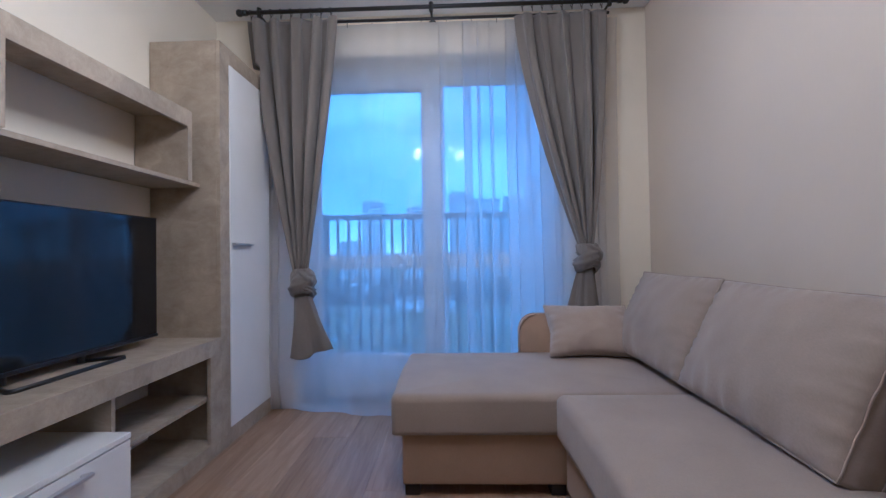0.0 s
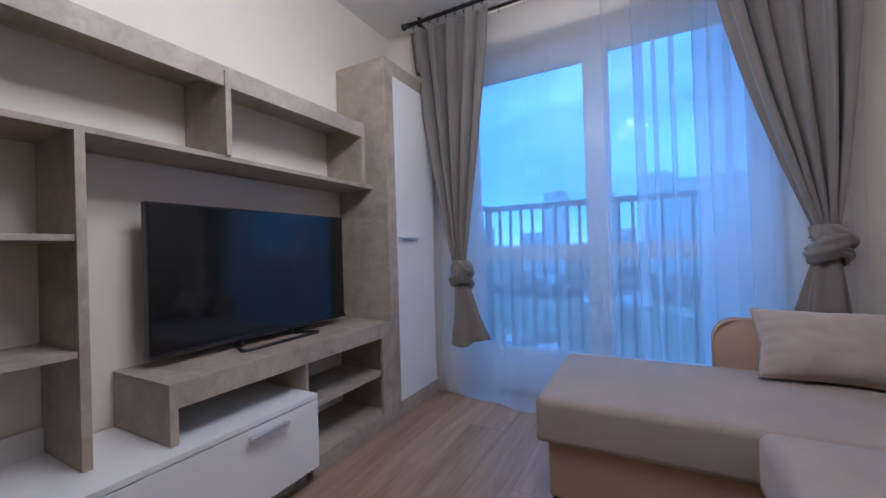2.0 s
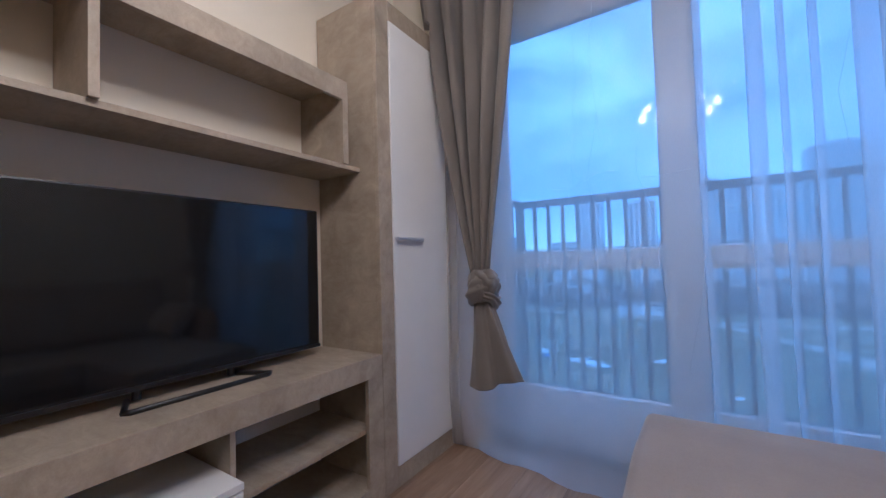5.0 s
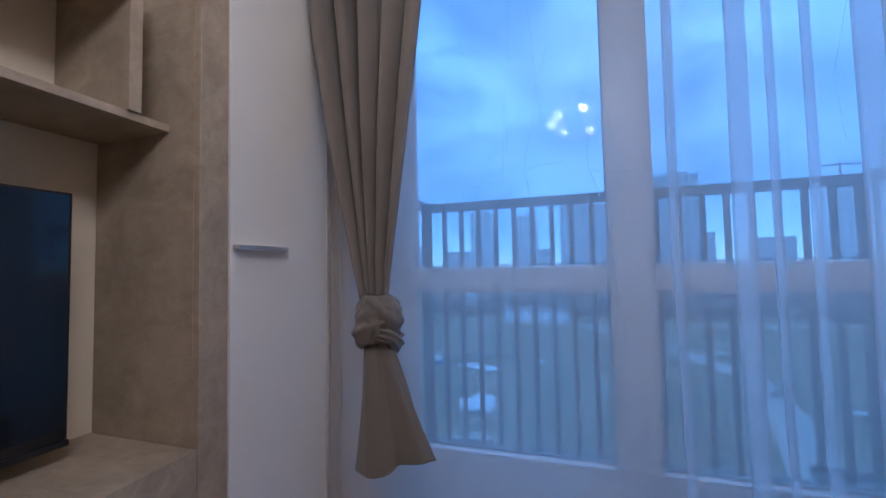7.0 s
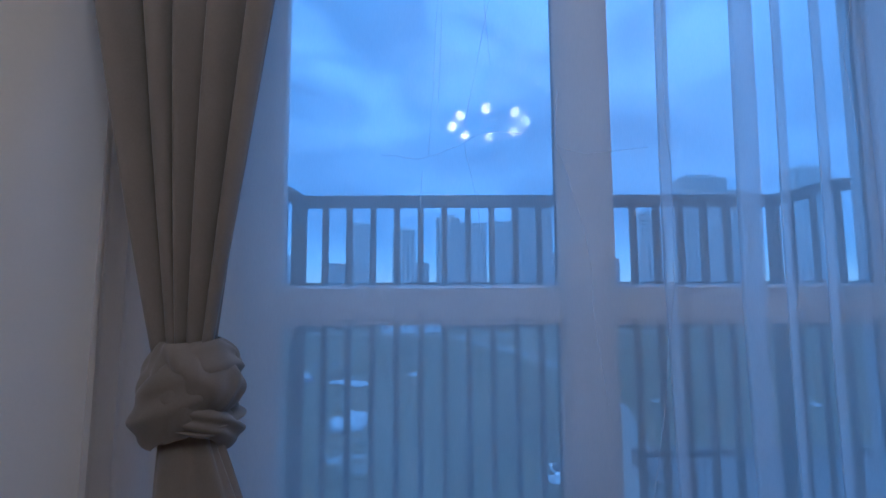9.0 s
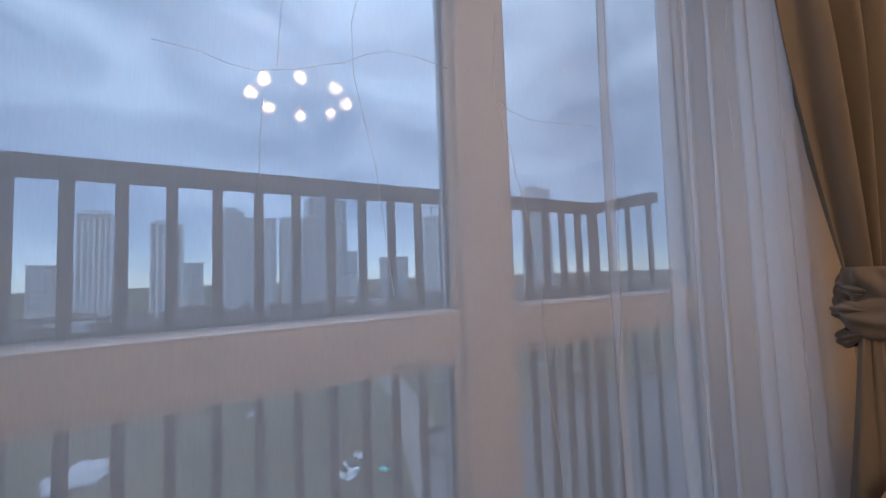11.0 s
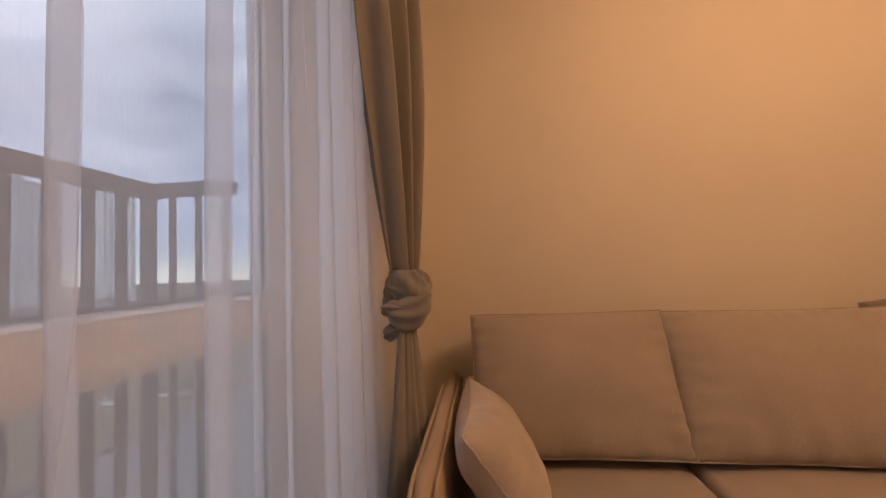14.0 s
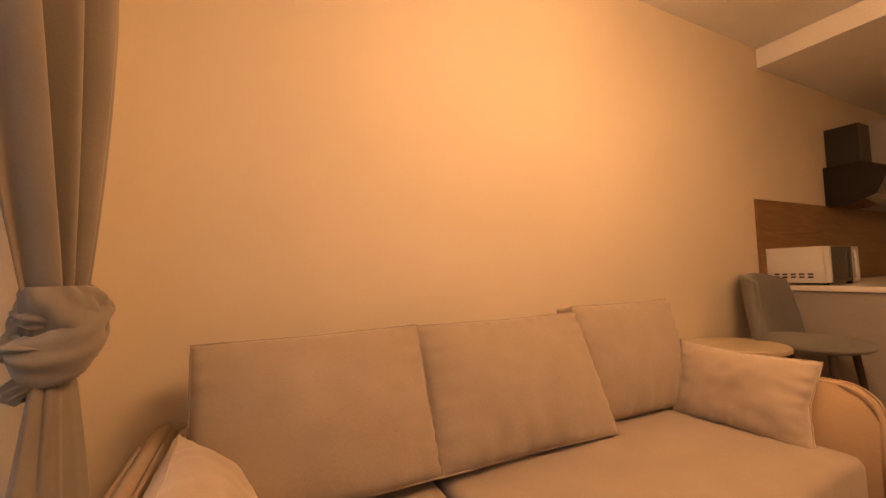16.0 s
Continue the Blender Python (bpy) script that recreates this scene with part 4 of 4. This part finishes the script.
# ---------------------------------------------------------------- the city outside
GZ = -35.0
gs = Nodes("winter_ground")
field = gs.ramp(gs.noise(0.03, 8, 0.68), [(0.3, (0.045, 0.038, 0.028)), (0.5, (0.085, 0.08, 0.048)), (0.7, (0.125, 0.11, 0.08))])
patch = gs.ramp(gs.noise(0.045, 7, 0.62), [(0.64, (0, 0, 0)), (0.69, (1, 1, 1))])
far_tone = gs.mix(patch, field, (0.30, 0.305, 0.315))
gs.l(far_tone, gs.b.inputs["Base Color"])
gs.set(Roughness=1.0, Specular_IOR_Level=0.05)
ground_bm = bmesh.new()
ball_r = 3800
gv = [ground_bm.verts.new((ball_r * math.cos(k * math.pi / 24), ball_r * math.sin(k * math.pi / 24), GZ)) for k in range(48)]
ground_bm.faces.new(gv)
structure("ground", ground_bm, gs.m, "wintry brown open ground with thin snow patches", "ground")

M_SNOW = plain("old_snow", (0.38, 0.39, 0.41), 0.9, vary=0.15, scale=0.6, bump=0.4, fine=8)
M_ROAD = plain("wet_track", (0.15, 0.138, 0.12), 0.8, vary=0.15, scale=0.2, bump=0.2, fine=5)
M_TREE = plain("bare_woods", (0.075, 0.062, 0.055), 0.95, vary=0.25, scale=0.05, bump=0.4, fine=2)
M_ROOF = plain("dark_flat_roof", (0.085, 0.08, 0.08), 0.9, vary=0.15, scale=0.3, bump=0.3, fine=6)
M_LOW = plain("grey_render", (0.30, 0.29, 0.28), 0.9, vary=0.1, scale=0.1, fine=4)

for lbl, pts, z in (("pale muddy track across the open ground", [(18, 40), (31, 60), (47, 110), (53, 143), (40, 190), (10, 240)], 0.05), ("grey road crossing the open ground", [(-260, 300), (-90, 262), (20, 245), (160, 265), (380, 330)], 0.08)):
    rb = bmesh.new()
    prev = None
    for i, (x, y) in enumerate(pts):
        d = (Vector(pts[min(i + 1, len(pts) - 1)]) - Vector(pts[max(i - 1, 0)])).normalized()
        s = Vector((-d.y, d.x)) * 4.0
        pr = [rb.verts.new((x + s.x, y + s.y, GZ + z)), rb.verts.new((x - s.x, y - s.y, GZ + z))]
        if prev:
            rb.faces.new((prev[0], prev[1], pr[1], pr[0]))
        prev = pr
    structure("road", rb, M_ROAD, lbl, "road")


def snow_pile(x, y, r, h, seed):
    rng = random.Random(seed)
    bm = bmesh.new()
    for _ in range(14):
        a, d = rng.uniform(0, 6.28), r * rng.uniform(0, 0.8)
        s = r * rng.uniform(0.18, 0.38)
        ball(bm, (x + d * math.cos(a), y + d * math.sin(a), GZ + s * 0.25), s, 2, (1, 1, h / r * rng.uniform(0.8, 1.5)))
    for v in bm.verts:
        v.co += Vector((noise.noise(v.co * 0.7), noise.noise(v.co * 0.7 + Vector((9, 0, 0))), noise.noise(v.co * 0.7 + Vector((0, 9, 0))))) * 0.5
    tagged(part("snow_pile", bm, M_SNOW, None, "", True), "grubby heap of ploughed snow on the field", "snow pile", "snow piles", "stuff")


for x, y, r, h, sd in ((-24, 101, 6.5, 3, 1), (-28, 137, 5, 1.6, 2), (-36, 140, 3, 1.2, 3), (19, 74, 2.5, 1.2, 4), (-50, 147, 3, 1.5, 5), (24, 80, 1.6, 1, 6), (-10, 150, 3, 1, 7), (8, 120, 2, 0.8, 8)):
    snow_pile(x, y, r, h, sd)


def car(x, y, turn, col, seed):
    m = pose(x, y, GZ, 0, 0, turn)
    th = thing("parked_car", (x, y, GZ), "small parked car seen from high above", "car", "parked cars")
    paint = plain("car_paint", col, 0.3, vary=0.03, bump=0)
    def tr(bm):
        bmesh.ops.transform(bm, matrix=m, verts=list(bm.verts))
        return bm
    part("body", tr(box_bm((-2.1, -0.9, 0.35), (2.1, 0.9, 0.95), 0.18, 3)), paint, th)
    part("cabin", tr(box_bm((-1.2, -0.78, 0.9), (0.9, 0.78, 1.48), 0.28, 3)), M_OVEN, th, "dark glazed cabin")
    for wx in (-1.3, 1.3):
        for wy in (-0.85, 0.85):
            part("wheel", tr(tube(bmesh.new(), [(wx, wy - 0.1, 0.34), (wx, wy + 0.1, 0.34)], 0.34, 14)), M_BLACK, th)


for i, (x, y, c) in enumerate(((-47, 140, (0.03, 0.15, 0.5)), (-33, 142, (0.7, 0.7, 0.7)), (21, 76, (0.7, 0.7, 0.72)), (-52, 165, (0.65, 0.66, 0.68)), (-44, 168, (0.5, 0.5, 0.52)), (27, 72, (0.08, 0.35, 0.3)), (52, 128, (0.1, 0.1, 0.12)), (56, 150, (0.4, 0.05, 0.05)))):
    car(x, y, 20 + 37 * i, c, i)


def facade(name, col):
    """A far tower's rendered wall, the haze before it put into the colour."""
    s = Nodes(name)
    base = s.ramp(s.noise(0.03, 3), [(0.3, shade(col, 0.9)), (0.7, shade(col, 1.08))])
    s.l(base, s.b.inputs["Base Color"])
    s.set(Roughness=0.8)
    return s.m


# tower colours lightened and greyed to paint in the distance haze
F_PALE = facade("hazed_pale_tower_render", (0.66, 0.67, 0.69))
F_GREY = facade("hazed_grey_tower_render", (0.56, 0.575, 0.60))
F_DARK = facade("hazed_dark_tower_render", (0.46, 0.475, 0.50))
F_WIN = plain("hazed_tower_glazing", (0.27, 0.285, 0.31), 0.3, vary=0.2, scale=0.05, bump=0)
F_LITE = plain("white_facade_grid", (0.80, 0.80, 0.81), 0.7, vary=0.05, scale=0.05, bump=0)


def tower_block(x0, x1, y, top, mat, cols, rows, depth=24.0, grid=False, cap=True):
    """A far apartment tower with its storeys, window bands and roof parapet."""
    th = thing("apartment_tower", ((x0 + x1) / 2, y, GZ), "distant apartment tower in the grey winter haze", "building", "city towers")
    part("wall", box_bm((x0, y, GZ), (x1, y + depth, top)), F_WIN if grid else mat, th)
    if cap:
        part("roof", box_bm((x0 + (x1 - x0) * 0.12, y + 3, top), (x1 - (x1 - x0) * 0.2, y + depth - 3, top + 4)), mat, th)
    z0 = GZ + 6
    pitch = (top - z0) / rows
    wpitch = (x1 - x0) / cols
    if grid:
        g = bmesh.new()
        for c in range(cols + 1):
            xx = x0 + c * wpitch
            add_box(g, (xx - wpitch * 0.16, y - 0.8, GZ), (xx + wpitch * 0.16, y, top))
        for r in range(rows + 1):
            zz = z0 + r * pitch
            add_box(g, (x0, y - 0.6, zz - pitch * 0.13), (x1, y, zz + pitch * 0.13))
        part("facade_grid", g, F_LITE, th, "white concrete facade grid")
    else:
        for r in range(rows):
            zz = z0 + r * pitch
            g = bmesh.new()
            for c in range(cols):
                xx = x0 + (c + 0.22) * wpitch
                add_box(g, (xx, y - 0.15, zz + pitch * 0.25), (xx + wpitch * 0.56, y + 0.1, zz + pitch * 0.78))
            part("window_row", g, F_WIN, th)
    return th


tower_block(-119, -93, 500, 71, F_PALE, 6, 22, grid=True)
tower_block(-63, -35, 515, 65, F_PALE, 5, 22, grid=True)
tower_block(-6, 25, 500, 80, F_GREY, 5, 18, 30)
tower_block(25.5, 60, 506, 74, F_GREY, 5, 18, 24, cap=False)
tower_block(66, 96, 505, 76, F_GREY, 5, 20, 24, cap=False)
tower_block(96.5, 144, 498, 100, F_DARK, 6, 24, 30)
tower_block(144.5, 158, 500, 34, F_GREY, 3, 10, cap=False)
tower_block(205, 240, 520, 27, F_DARK, 5, 8, cap=False)
tower_block(262, 296, 505, 84, F_PALE, 5, 20)
tower_block(318, 376, 500, 132, F_GREY, 7, 30)
tower_block(377, 420, 505, 117, F_GREY, 6, 24, cap=False)
tower_block(470, 520, 505, 146, F_PALE, 6, 24)
tower_block(-190, -150, 620, 26, F_GREY, 6, 8, cap=False)
tower_block(-290, -250, 640, 40, F_GREY, 6, 10, cap=False)
tower_block(-50, -20, 660, 28, F_GREY, 6, 8, cap=False)
tower_block(160, 220, 700, 22, F_PALE, 8, 7, cap=False)

crane = thing("tower_crane", (271, 515, 84), "thin tower crane above a distant block", "crane")
part("mast", box_bm((278, 514, 84), (279.4, 515.4, 104)), M_RAIL, crane)
part("jib", box_bm((264, 514, 100), (298, 515, 101.2)), M_RAIL, crane)


def low_block(x0, x1, y0, y1, h, mat, lbl):
    th = thing("low_building", ((x0 + x1) / 2, (y0 + y1) / 2, GZ), lbl, "building", "low buildings")
    part("wall", box_bm((x0, y0, GZ), (x1, y1, GZ + h)), mat, th)
    part("roof", box_bm((x0 - 0.5, y0 - 0.5, GZ + h), (x1 + 0.5, y1 + 0.5, GZ + h + 0.8)), M_ROOF, th)
    for k in range(max(3, int((x1 - x0) / 6))):
        xx = x0 + (k + 0.3) * (x1 - x0) / max(3, int((x1 - x0) / 6))
        part("window", box_bm((xx, y0 - 0.1, GZ + h * 0.45), (xx + 2.4, y0 + 0.05, GZ + h * 0.75)), F_WIN, th)


rng = random.Random(5)
for k in range(26):
    x = -420 + k * 36 + rng.uniform(-10, 10)
    y = rng.uniform(330, 470)
    low_block(x, x + rng.uniform(18, 46), y, y + rng.uniform(12, 22), rng.uniform(5, 14), M_LOW if k % 3 else F_PALE, "low grey building among the bare trees")
low_block(-40, 0, 262, 280, 6, F_PALE, "long pale low shed beside the road")

woods = bmesh.new()
for k in range(900):
    x = rng.uniform(-520, 620)
    y = rng.choice((rng.uniform(285, 330), rng.uniform(300, 480)))
    s = rng.uniform(3.0, 7.5)
    bmesh.ops.create_icosphere(woods, subdivisions=1, radius=s, matrix=Matrix.Translation((x, y, GZ + s * 0.7)) @ Matrix.Diagonal((rng.uniform(0.8, 1.5), 1, rng.uniform(0.9, 1.7), 1)))
for v in woods.verts:
    v.co += Vector((rng.uniform(-1, 1), rng.uniform(-1, 1), rng.uniform(-1.2, 1.2)))
tagged(part("bare_woods", woods, M_TREE), "belt of dark bare trees before the city", "trees", "", "stuff")

wing = thing("lower_wing", (28, 22, GZ), "dark flat-roofed lower wing of the next house", "building")
part("wall", box_bm((14, 12, GZ), (46, 31, -12.6)), M_LOW, wing)
part("roof", box_bm((13.6, 11.6, -12.6), (46.4, 31.4, -12.0), 0.1), M_ROOF, wing)
part("parapet", box_bm((13.6, 31.0, -12.0), (46.4, 31.4, -11.5)), M_ROOF, wing)

# ---------------------------------------------------------------- floor planks
PW, PL = 0.192, 1.285
lay = random.Random(2)
plank_meshes = {}


def plank_mesh(w, length):
    key = (round(w, 3), round(length, 3))
    if key not in plank_meshes:
        bm = box_bm((0, 0, -0.011), (w - 0.0006, length - 0.0006, 0.0), 0.0008, 1)
        me = bpy.data.meshes.new("plank")
        bm.to_mesh(me)
        bm.free()
        me.materials.append(M_FLOOR)
        plank_meshes[key] = me
    return plank_meshes[key]


floor_ob = bpy.data.objects["floor"]
col_x, ci = XL, 0
while col_x < XR - 0.01:
    w = min(PW, XR - col_x)
    y = YB
    first = PL * (1.0, 0.36, 0.68)[ci % 3]
    while y < YW - 0.01:
        length = min(first, YW - y)
        pk = new("plank", plank_mesh(w, length))
        pk.parent = floor_ob
        pk.location = (col_x, y, 0.0)
        y += length
        first = PL
    col_x += PW
    ci += 1
